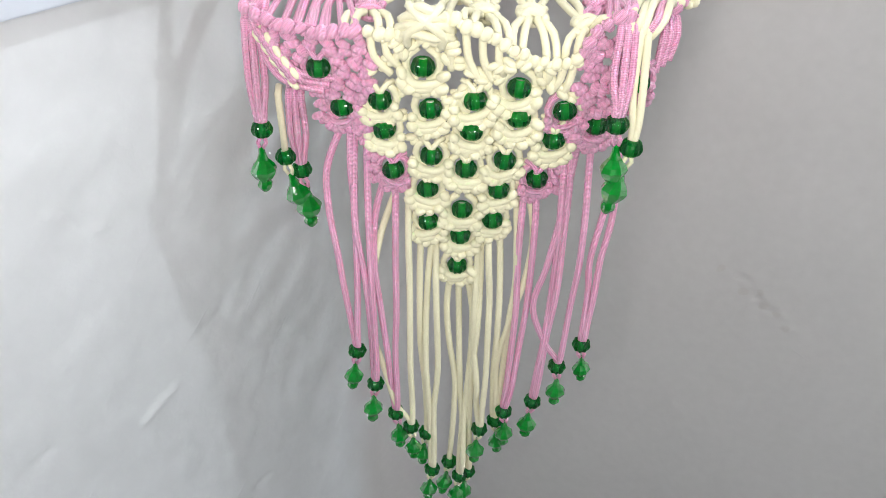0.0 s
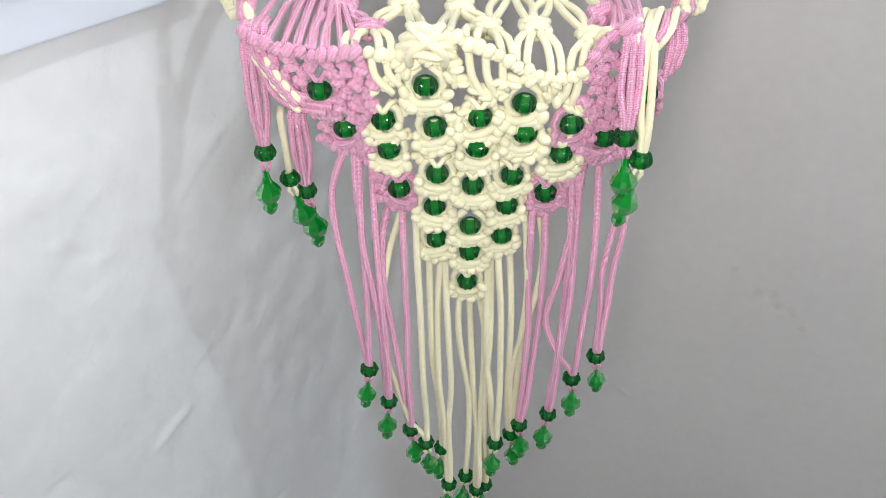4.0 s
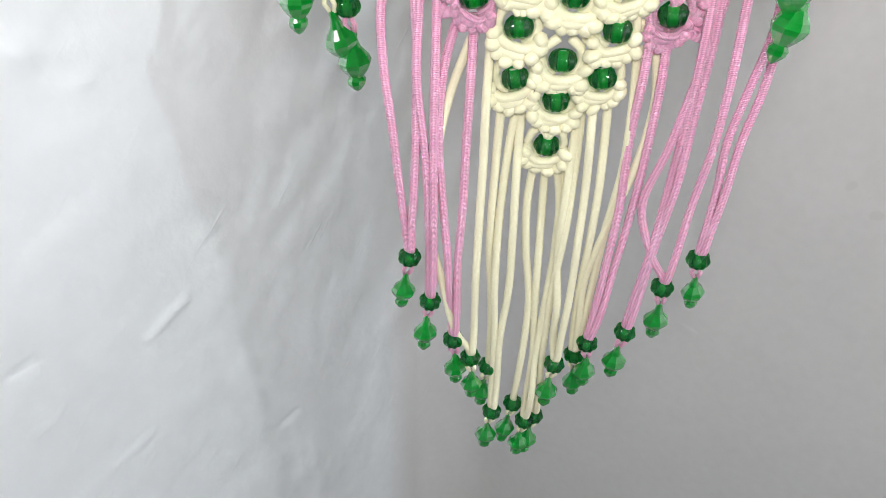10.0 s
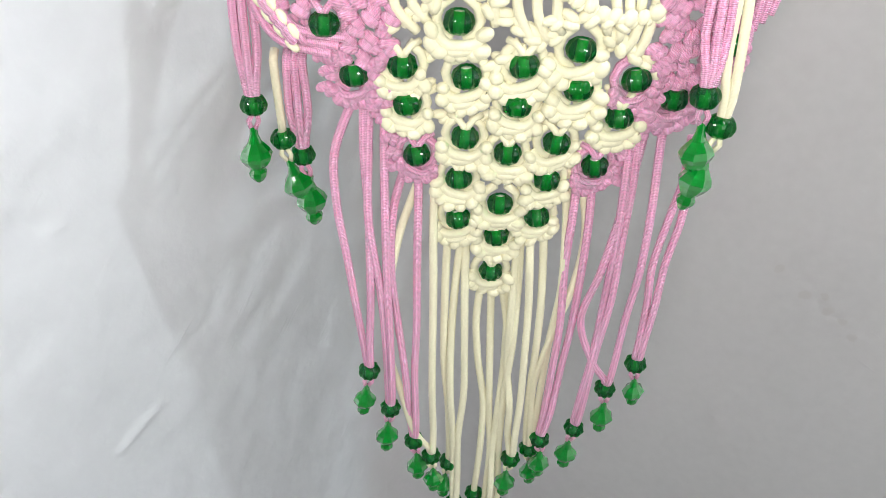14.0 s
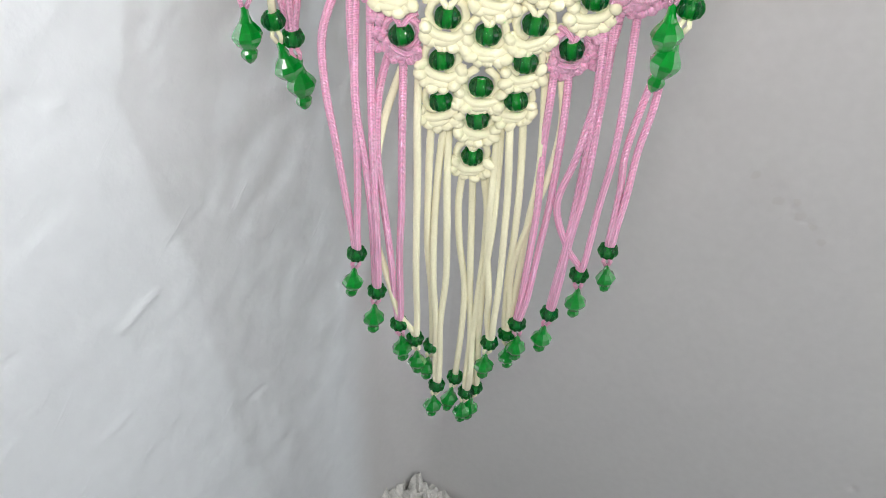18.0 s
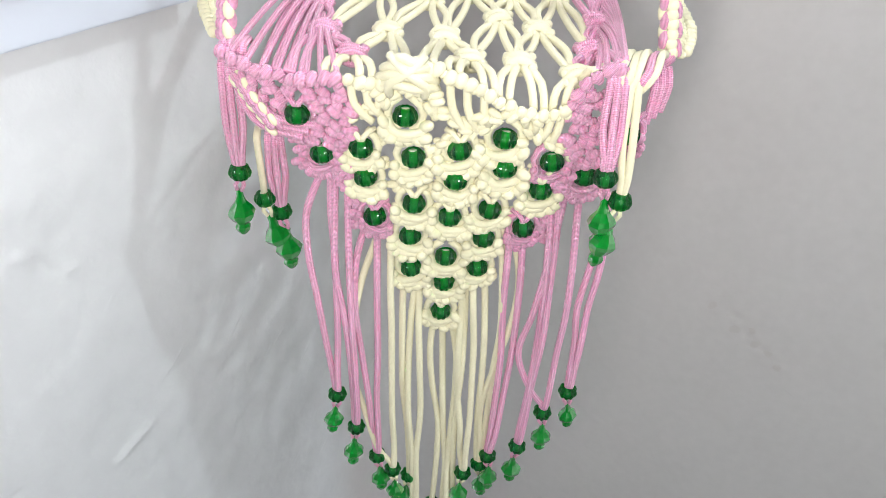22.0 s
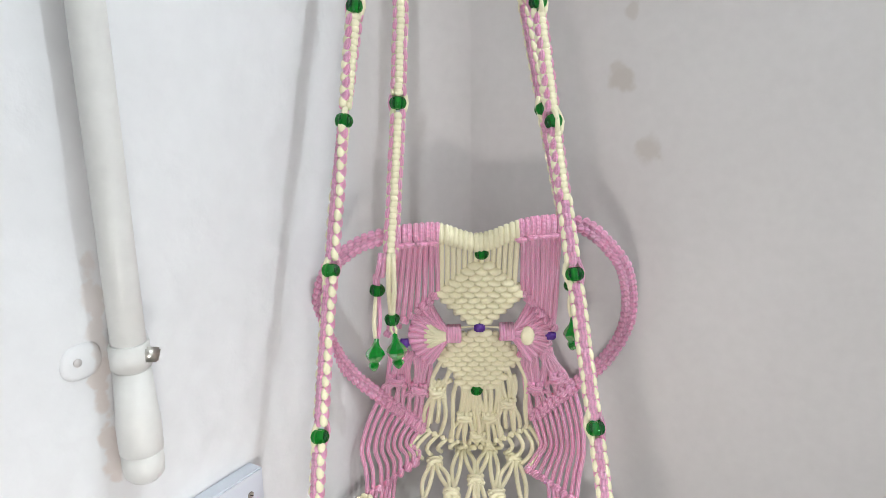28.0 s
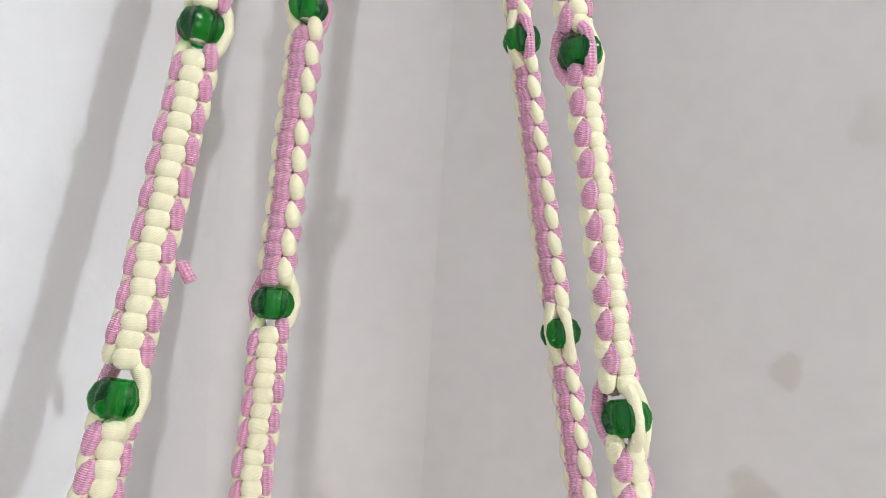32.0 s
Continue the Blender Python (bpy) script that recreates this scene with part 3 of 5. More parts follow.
lathe(saddle := bmesh.new(), [(0.0120, 1.502), (0.0140, 1.5025), (0.0140, 1.520), (0.0120, 1.5205)], PIPE_AT, 24)
clip = part("saddle_clip", saddle, PIPE, pipe, "painted saddle clip")
for k in (-1, 1):
    lump(bm := bmesh.new(), left_frame(0.409 + k * (0.021 if k > 0 else 0.018), 1.510, 0.001), 0.016, 0.0042, 0.0135, 0.8, 18, 10)
    part("clip_ear", bm, WALL_L, clip)
disc(bm := bmesh.new(), left_frame(0.4345, 1.511, 0.0052), 0.0030, 0.0012)
part("clip_screw", bm, WALL_R, clip)
box(bm := bmesh.new(), left_frame(0.399, 1.511, 0.0372) @ pose(0, 0, 0, 0, 20, 0), 0.013, 0.004, 0.011, 0.0015)
part("clip_bolt", bm, STEEL, clip)

# broken plaster heaped at the foot of the corner
bm = bmesh.new()
grid = []
for i in range(45):
    row = []
    for k in range(45):
        u, v = i / 44 * 0.30, k / 44 * 0.30
        q = CORNER - DIR_L * u + DIR_R * v
        lift = max(0.0, 0.055 - 0.26 * (u + v) + 0.030 * noise.noise(Vector((u * 22, v * 22, 4.0))))
        row.append(bm.verts.new(q + Vector((0, 0, -0.004 + lift * (1 + 0.9 * noise.noise(Vector((u * 90, v * 90, 1.0))) + 0.5 * noise.noise(Vector((u * 200, v * 200, 6.0))))))))
    grid.append(row)
for a, b in zip(grid, grid[1:]):
    for k in range(44):
        bm.faces.new((a[k], b[k], b[k + 1], a[k + 1]))
bmesh.ops.recalc_face_normals(bm, faces=bm.faces)
tagged(part("plaster_rubble", bm, material("crumbled_plaster", (0.66, 0.64, 0.60), 0.9, 160, 0.35, 0.8, 50), None, "", False), "crumbled white plaster heaped in the floor corner", "rubble", kind="stuff")

# nail hole with its torn plaster on the right wall
disc(bm := bmesh.new(), frame_at(on_right(0.312, 1.902, 0.0008), DIR_R, (0, 0, 1)), 0.0028, 0.0016, 14)
tagged(part("nail_hole", bm, DARK, None, "", False), "small dark nail hole in the plaster", "hole", kind="structure")

# ---- macrame swing ----
swing = tagged(new("macrame_swing"), "pink and cream macrame hanging swing with green glass beads", "macrame swing")
swing.empty_display_size = 0.05
R_CORD = 0.0025


def shared(name, bm, mat):
    if name in ("knot", "hitch"):
        tie(bm)
    me = bpy.data.meshes.new(name)
    bm.to_mesh(me)
    bm.free()
    me.polygons.foreach_set("use_smooth", [True] * len(me.polygons))
    me.materials.append(mat)
    return me


def place(name, mesh, parent, m):
    ob = new(name, mesh)
    ob.parent = parent
    ob.matrix_basis = m
    return ob


def bead_mesh(r, lobes=9, mat=GLASS):
    bm = bmesh.new()
    hole = r * 0.40
    lathe(bm, [(hole, -r * 0.74), (r * 0.55, -r * 0.78), (r * 0.86, -r * 0.52), (r, -r * 0.12), (r, r * 0.12), (r * 0.86, r * 0.52), (r * 0.55, r * 0.78), (hole, r * 0.74)], Matrix(), 45, lobes, 0.085, False)
    return shared("bead", bm, mat)


BEAD = bead_mesh(0.0071)
BEAD_SMALL = bead_mesh(0.0064)
bmp = bmesh.new()
box(bmp, Matrix(), 0.011, 0.008, 0.0085, 0.0015)
BEAD_PURPLE = shared("purple_bead", bmp, PURPLE)


def pendant_mesh():
    """A faceted drop with a slim neck and a small tip, hanging from its ring at the origin."""
    bm = bmesh.new()
    for profile, depth in (([(0.0008, 0.0), (0.0024, -0.0006), (0.0028, -0.0045), (0.0046, -0.0085)], 0.0), ([(0.0046, -0.0085), (0.0088, -0.0125), (0.0104, -0.0155), (0.0094, -0.0178), (0.0072, -0.0205), (0.0044, -0.0230)], 0.045), ([(0.0044, -0.0230), (0.0058, -0.0248), (0.0054, -0.0270), (0.0028, -0.0298), (0.0004, -0.0312)], 0.05)):
        lathe(bm, profile, Matrix(), 16, 8, depth, False)
    return bm


DROP_MESH = bpy.data.meshes.new("pendant")
bmp = pendant_mesh()
bmp.to_mesh(DROP_MESH)
bmp.free()
DROP_MESH.materials.append(DROP)


bmp = bmesh.new()
tube(bmp, [(0, 0, -0.0049), (0, 0, 0.0047)], 0.0027, 12)
CORE = shared("bead_cord", bmp, CORE_CORD)


def bead(parent, p, turn=None, mesh=None):
    """A glass bead with the cord that runs through it."""
    m = Matrix.Translation(p) @ (turn or Matrix())
    place("bead_cord", CORE, parent, m)
    return place("bead", mesh or BEAD, parent, m)


def pendant(parent, p, tilt=0.0, spin=0.0, size=1.0):
    return place("pendant", DROP_MESH, parent, Matrix.Translation(p) @ pose(0, 0, 0, 0, tilt, spin) @ Matrix.Diagonal((size * 0.86, size * 0.72, size * 1.12, 1)))


def capsule(bm, a, b, r, bulge=None, sides=7):
    a, b = Vector(a), Vector(b)
    mid = (a + b) / 2 + (bulge or Vector())
    ends = [a.lerp(mid, 0.0), a.lerp(mid, 0.5) + (bulge or Vector()) * 0.25, mid, b.lerp(mid, 0.5) + (bulge or Vector()) * 0.25, b]
    tube(bm, ends, lambda t: r * (0.55 + 0.45 * math.sin(math.pi * min(max(t, 0.0), 1.0)) ** 0.5), sides, 1.0)


def square_knot(mat, seed, W=0.0062, D=0.0038, h=0.0056, r=0.0027, legs=2.0):
    """A square knot: one cord zigzags over the front, the other over the back, each looping round the other at the edges, two cords run through. Local x across, z along the cords, -y outward."""
    rnd = random.Random(seed)
    j = lambda q: rnd.uniform(-q, q)
    bm = bmesh.new()
    tilt = j(0.22)
    for k in (1, -1):       # the front cord, then the one behind
        rows = ((-0.95, 0.0, legs), (-1.08, -0.30, 1.10), (-0.66, 0.70, 0.62 + tilt), (0.0, 1.02, 0.50), (0.66, 0.70, 0.38 - tilt),
                (1.12, -0.34, 0.0), (0.66, 0.70, -0.38 - tilt), (0.0, 1.02, -0.50), (-0.66, 0.70, -0.62 + tilt), (-1.08, -0.30, -1.10), (-0.95, 0.0, -legs))
        tube(bm, [(k * a * W + j(0.0004), -k * b * D + j(0.0004), c * h + j(0.0004)) for a, b, c in rows], r * rnd.uniform(0.96, 1.06), 8, 0.0022)
        tube(bm, [(k * W * 0.50, 0, h * legs), (k * W * 0.34, 0, 0), (k * W * 0.50, 0, -h * legs)], r * 0.95, 7, 0.004)
    return shared("knot", bm, mat)


def cup_mesh(mat, seed):
    """The knot under a bead: two cords drawn round beneath it, with the lumps where they turn back and cross at both sides."""
    rnd = random.Random(seed)
    j = lambda q: rnd.uniform(-q, q)
    bm = bmesh.new()
    tip = j(0.0010)
    a, b = j(0.0016), j(0.0016)
    tube(bm, [(-0.0118, 0.002, 0.0080 + a), (-0.0100, -0.0008, 0.0035 + a), (-0.0050, -0.0026, 0.0002 + tip), (0.0050, -0.0026, 0.0002 - tip), (0.0100, -0.0008, 0.0035 + b), (0.0118, 0.002, 0.0080 + b)], 0.0030, 8, 0.0025)
    lump(bm, pose(j(0.003), -0.0022, -0.0030 + j(0.001), 0, j(14), 0), 0.0085, 0.0036, 0.0034, 0.9, 14, 8)
    for k in (-1, 1):
        for dx, dz, q in ((0.0122, 0.0060, 0.0040), (0.0118, -0.0010, 0.0046), (0.0088, -0.0052, 0.0042), (0.0034, -0.0072, 0.0040)):
            lump(bm, pose(k * dx + j(0.0010), -0.0022 + j(0.0012), dz + j(0.0014), j(40), j(60), j(40)), q * rnd.uniform(0.9, 1.35), q * 0.92, q * 0.88, 0.95, 12, 8)
    return shared("knot", bm, mat)


SMILE = {key: [cup_mesh(mat, n) for n in range(9)] for key, mat in (("c", CREAM), ("p", PINK))}
KNOT = {key: [square_knot(mat, 20 + n, 0.0064, 0.0036, 0.0052, 0.0028, 1.5) for n in range(5)] for key, mat in (("c", CREAM), ("p", PINK))}
HITCH = {}
for key, mat in (("c", CREAM), ("p", PINK)):
    bmp = bmesh.new()
    lump(bmp, pose(-0.0004, -0.0014, 0.0003, 0, 26, 0), 0.0034, 0.0030, 0.0042, 0.9, 10, 7)
    lump(bmp, pose(0.0026, -0.0004, -0.0022, 0, 30, 0), 0.0017, 0.0022, 0.0026, 0.9, 8, 6)
    tube(bmp, [(-0.0036, 0.001, 0), (0.0036, 0.001, 0)], 0.0016, 6)
    HITCH[key] = shared("hitch", bmp, mat)


def knot(parent, p, across, along, key, size=1.0, name="knot"):
    return place(name, random.choice(KNOT[key]), parent, frame_at(p, across, along) @ Matrix.Scale(size, 4))


def hitches(parent, pts, count, key, down=(0, 0, 1), size=1.0, out=None):
    """A row of double half hitches along pts, over a core cord."""
    line = spline(pts, 0.001)
    col = key if isinstance(key, str) else None
    for i in range(count):
        k = int((i + 0.5) / count * (len(line) - 1))
        tangent = line[min(k + 3, len(line) - 1)] - line[max(k - 3, 0)]
        place("hitch", HITCH[col or key[i]], parent, frame_at(line[k], tangent, down) @ pose(0, 0, random.uniform(-0.001, 0.001), random.uniform(-14, 14), random.uniform(-24, 24), random.uniform(-14, 14)) @ Matrix.Scale(size * random.uniform(0.85, 1.14), 4))


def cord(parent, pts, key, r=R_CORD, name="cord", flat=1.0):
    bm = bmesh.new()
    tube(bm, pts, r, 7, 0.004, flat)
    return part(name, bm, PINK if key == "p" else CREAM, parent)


def wander(p, q, bow, n=3, amp=0.0):
    """Points from p to q, bowed to the side by the vector bow."""
    p, q = Vector(p), Vector(q)
    return [p.lerp(q, i / (n + 1)) + Vector(bow) * math.sin(math.pi * i / (n + 1)) + amp * Vector((random.uniform(-1, 1), random.uniform(-1, 1), 0)) * (0 < i < n + 1) for i in range(n + 2)]


def group_part(name, label=""):
    ob = new(name)
    ob.parent = swing
    ob.empty_display_size = 0.02
    return tagged(ob, label) if label else ob


def seat_at(x, y, d=0.0):
    return Vector((x, y, 1.2135 + 0.16 * (y - 0.44) + d))


def back_at(x, z, d=0.0):
    return Vector((x, 0.6235 + 0.39 * (1.5376 - z) - d, z))


def bib_at(x, z, d=0.0):
    """A place on the bib, which hangs from the seat's edge and leans back towards its tip."""
    return Vector((1.026 * x, 0.4135 + 0.154 * (1.19 - z) + (x - 0.03) ** 2 - d, 1.026 * z - 0.0335))


def mm(pairs, fn, d=0.0):
    return [fn(a / 1000, b / 1000, d) for a, b in pairs]


def sinnet(name, line, pitch, angle, cols, parent, gaps=(), width=0.0058, depth=0.0050, r=0.0029, zfix=None):
    """A braid along line. Two colours: a square-knot braid, one cord zigzagging over the front, the other over the back, each looping round the other at the edges.
    One colour: two rows of turns over a core. angle(p): how far it is turned about its line; gaps: places of beads that part it."""
    pts = spline(line, pitch / 4)
    length = [0.0]
    for a, b in zip(pts, pts[1:]):
        length.append(length[-1] + (b - a).length)
    two = cols[0] != cols[1]
    step = pitch / 2 if two else pitch
    main = bmesh.new()
    other = bmesh.new() if two else main
    j = 0
    for i in range(int(length[-1] / step)):
        s = (i + 0.5) * step
        while j < len(pts) - 2 and length[j + 1] < s:
            j += 1
        p = pts[j].lerp(pts[j + 1], (s - length[j]) / max(length[j + 1] - length[j], 1e-9))
        t = (pts[j + 1] - pts[j]).normalized()
        if any((p - Vector(g)).length < 0.0080 for g in gaps):
            continue
        view = Vector((0, -1, 0.25)) if zfix is None else Vector(zfix)
        w = t.cross(view).normalized()
        n = w.cross(t).normalized()          # outward
        turn = Matrix.Rotation(radians(angle(p)), 3, t)
        w, n = turn @ w, turn @ n
        jig = random.uniform(-0.0004, 0.0004)
        if not two:
            spot = Matrix(((w.x, n.x, t.x, 0), (w.y, n.y, t.y, 0), (w.z, n.z, t.z, 0), (0, 0, 0, 1)))
            lump(main, Matrix.Translation(p) @ spot, width * 0.9, depth * 0.7, pitch * 0.62, 0.8)
            for k in (1, -1):
                at = p + w * (width * 0.58 + jig) * k + n * depth * 0.35 + t * (pitch * 0.25 * k)
                lump(main, Matrix.Translation(at) @ spot @ pose(0, 0, 0, 0, -k * random.uniform(6, 16), 0), width * 0.72, depth * 0.78, pitch * 0.50, 0.85)
            continue
        side = 1 if i % 2 else -1
        spot = Matrix(((w.x, n.x, t.x, 0), (w.y, n.y, t.y, 0), (w.z, n.z, t.z, 0), (0, 0, 0, 1)))
        for bm, k in ((main, 1), (other, -1)):
            # the turn lying across this face, and the loop by which the cord goes round the edge
            lump(bm, Matrix.Translation(p + n * (0.72 * depth * k) + w * jig) @ spot @ pose(0, 0, 0, 0, 9 * side * k, 0), width * 0.76, depth * 0.62, step * 0.70, 0.88)
            lump(bm, Matrix.Translation(p + w * (side * k * width * 0.84 + jig) - n * (0.24 * depth * k) + t * step * 0.5) @ spot @ pose(0, 0, 0, 0, -8 * side * k, 0), r * 1.0, depth * 0.86, step * 1.06, 0.9)
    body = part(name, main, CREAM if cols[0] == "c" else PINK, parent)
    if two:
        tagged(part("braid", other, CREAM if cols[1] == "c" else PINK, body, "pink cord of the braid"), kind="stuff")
    return tagged(body, kind="stuff")


# four hanging ropes: foot, places on the way, beads' heights
ROPES = (
    ((-0.1165, 0.444, 1.222), (-0.0956, 0.5475, 1.5415), (-0.0604, 0.636, 1.877), (-0.0545, 0.672, 1.99), (1.9907, 1.8772, 1.7588, 1.6645, 1.5415, 1.4083, 1.2837), lambda p: 8 if p.z > 1.78 else (8 + (1.78 - p.z) * 700 if p.z > 1.60 else 136)),
    ((0.149, 0.444, 1.222), (0.1098, 0.536, 1.539), (0.0685, 0.635, 1.879), (0.050, 0.660, 1.99), (1.9888, 1.879, 1.7616, 1.6637, 1.5392, 1.4169, 1.29), lambda p: 14 if p.z > 1.885 else (28 if p.z > 1.60 else (176 if p.z > 1.29 else 8))),
    ((-0.049, 0.606, 1.535), (-0.0396, 0.631, 1.677), (-0.0311, 0.682, 1.898), (-0.0265, 0.702, 2.0), (2.0, 1.8977, 1.7816, 1.6772), lambda p: 152 if p.z > 1.785 else 6),
    ((0.120, 0.606, 1.535), (0.094, 0.642, 1.677), (0.0567, 0.684, 1.893), (0.0436, 0.704, 1.996), (1.9964, 1.8934, 1.7757, 1.67), lambda p: 128),
)
HOOK = (0.004, 0.757, 2.42)
for count, (foot, mid, high, top_p, heights, angle) in enumerate(ROPES):
    line = spline([foot, mid, high, top_p, HOOK], 0.002)
    spots = [min(line, key=lambda q: abs(q.z - z)) for z in heights]
    rope = sinnet("hanging_rope", [foot, mid, high, top_p, HOOK], 0.0108, angle, "cp", swing, spots, *((0.0056, 0.0042, 0.0028), (0.0051, 0.0040, 0.0026), (0.0055, 0.0042, 0.0028), (0.0046, 0.0036, 0.0025))[count])
    tagged(rope, "square-knot braided cream and pink hanging rope")
    for p in spots:
        t = (line[min(line.index(p) + 3, len(line) - 1)] - line[max(line.index(p) - 3, 0)]).normalized()
        bead(rope, p + Vector((0, -0.0015, 0)), frame_at((0, 0, 0), (1, 0, 0), t) @ Matrix.Rotation(random.uniform(0, 1), 4, "Z") @ Matrix.Scale(1.05, 4))
        if count % 2 and 1.6 < p.z < 1.95:       # a strand carried over the face of the bead
            out = Vector((0.0016, -0.0072, 0.0016))
            cord(rope, [p - t * 0.0125, p - t * 0.0065 + out * 0.85, p + out, p + t * 0.0065 + out * 0.85, p + t * 0.0125], "p" if p.z > 1.85 else "c", 0.0023)
        a = radians(angle(p))
        w = Vector((math.cos(a), -math.sin(a), 0))
        for k, key in ((-1, "p"), (1, "c")):
            back = Vector((0, 0.0028, 0))
            cord(rope, [p - t * 0.012 + w * k * 0.003, p - t * 0.006 + w * k * 0.0060 + back, p + w * k * 0.0074 + back, p + t * 0.006 + w * k * 0.0060 + back, p + t * 0.012 + w * k * 0.003], key, 0.0027)

cord(swing, [(-0.0680, 0.627, 1.7965), (-0.0600, 0.622, 1.7985), (-0.0570, 0.621, 1.7935)], "p", 0.0022, "cut_end")

# horizontal cream hoop of the seat and its braided arms
HOOP_L = [(-84, 655), (-119, 615), (-142, 566), (-141, 503), (-122, 455)]
HOOP_R = [(138, 634), (161, 606), (170, 557), (170, 487), (156, 452)]
hoop = group_part("seat_hoop", "cream cord-wrapped seat hoop")
for side in (HOOP_L, HOOP_R):
    sinnet("hoop_wrap", mm(side, seat_at, 0.004), 0.0062, lambda p: 0, "cc", hoop, (), 0.0056, 0.0046, 0.003, (0, -0.3, 1))

# heart-shaped pink ring behind the seat
HEART_L = [(-24, 1302), (-61, 1343), (-100, 1388), (-121, 1436), (-125, 1473), (-111, 1518), (-86, 1542), (-65, 1552), (-46, 1557)]
HEART_TOP = [(-46, 1557), (-10, 1560), (4, 1557), (35, 1548), (73, 1562), (98, 1566), (116, 1566)]
HEART_R = [(116, 1566), (130, 1564), (152, 1548), (179, 1511), (189, 1452), (171, 1399), (141, 1364), (100, 1317)]
heart = group_part("heart_ring", "pink cord-wrapped heart-shaped ring")
for side in (HEART_L, HEART_R):
    sinnet("ring_wrap", mm(side, back_at, 0.002), 0.0072, lambda p: 0, "pp", heart, (), 0.0066, 0.0050)
cord(heart, mm(HEART_TOP, back_at), "p", 0.003)
top = spline(mm(HEART_TOP, back_at), 0.001)
for i in range(34):
    p = top[int((i + 0.5) / 34 * (len(top) - 1))]
    key = "c" if -0.004 < p.x < 0.073 else "p"
    bm = bmesh.new()
    d = random.uniform(-0.0006, 0.0006)
    tube(bm, [p + Vector((d, 0.002, -0.009)), p + Vector((d, -0.0055, -0.006)), p + Vector((d, -0.0062, 0.001)), p + Vector((d, -0.002, 0.0062)), p + Vector((d, 0.004, 0.004))], 0.0031, 7, 0.003)
    part("lark_head", bm, CREAM if key == "c" else PINK, heart)
    if i % 2 and key == "p":
        capsule(bm2 := bmesh.new(), p + Vector((-0.006, -0.004, -0.010)), p + Vector((0.006, -0.004, -0.010)), 0.0034, Vector((0, -0.002, -0.001)))
        part("lark_head", bm2, PINK, heart)

# back panel hanging in the ring
panel = group_part("back_panel", "knotted cream and pink back panel")
for i in range(8):
    f = i / 7
    for key, x0, x1, z1 in (("p", -0.040 + 0.034 * f, -0.057 + 0.052 * f, 1.444 + 0.043 * f), ("p", 0.110 - 0.034 * f, 0.114 - 0.034 * f, 1.449 + 0.040 * f)):
        cord(panel, wander(back_at(x0, 1.553), back_at(x1, z1), (0.0004, 0, 0), 2, 0.0005), key, 0.0028)
for i in range(14):
    f = i / 13
    x = -0.001 + 0.072 * f
    cord(panel, wander(back_at(x, 1.55), back_at(x, 1.522 - 0.032 * abs(2 * f - 1)), (0, 0, 0), 1), "c", 0.0026)
hitches(panel, mm([(-60, 1440), (-30, 1466), (-6, 1489)], back_at, 0.003), 9, "p")
hitches(panel, mm([(80, 1490), (95, 1470), (116, 1445)], back_at, 0.003), 8, "p")
hitches(panel, mm([(-54, 1421), (-30, 1413), (-6, 1412)], back_at, 0.003), 8, "p")
hitches(panel, mm([(80, 1412), (95, 1417), (112, 1428)], back_at, 0.003), 7, "p")


def weave(lo, hi, inside, key):
    """Staggered short strands of a diagonal weave, joined."""
    bm = bmesh.new()
    row, z = 0, hi
    while z > lo:
        x = -0.02 + (0.0064 if row % 2 else 0.0)
        while x < 0.10:
            if inside(x, z):
                lump(bm, Matrix.Translation(back_at(x + random.uniform(-0.0006, 0.0006), z, 0.003)) @ pose(0, 0, 0, -20, (8 if row % 2 else -8) + random.uniform(-5, 5), 0), 0.0073, 0.0032, 0.0044, 0.95, 12, 8)
            x += 0.0128
        z -= 0.0066
        row += 1
    for k in range(12):
        x = 0.0375 + 0.0068 * (k - 5.5)
        span = [q / 1000 for q in range(int(lo * 1000), int(hi * 1000)) if inside(x, q / 1000)]
        if len(span) > 4:
            tube(bm, [back_at(x, span[0], -0.001), back_at(x, span[-1], -0.001)], 0.0036, 6)
    ob = part("weave", bm, CREAM, panel, "diagonal cream weave")
    return tagged(ob, kind="stuff")


weave(1.452, 1.522, lambda x, z: abs(x - 0.037) < min(0.043, 0.012 + (z - 1.452) * 0.95) and z < 1.523 - 0.75 * max(0, abs(x - 0.037) - 0.006), "c")
weave(1.362, 1.440, lambda x, z: abs(x - 0.038) < min(0.040, 0.010 + (z - 1.362) * 0.85, 0.018 + (1.440 - z) * 1.0), "c")
for x, z, key in ((37, 1449, 1), (111, 1438, 1), (-41, 1430, 1), (37, 1536, 0), (36, 1363, 0)):
    if key:
        place("purple_bead", BEAD_PURPLE, panel, Matrix.Translation(back_at(x / 1000, z / 1000, 0.006)))
    else:
        bead(panel, back_at(x / 1000, z / 1000, 0.006), None, BEAD_SMALL)
cord(panel, mm([(0, 1442), (16, 1447), (37, 1449), (56, 1447), (70, 1446)], back_at, 0.002), "c", 0.0011)


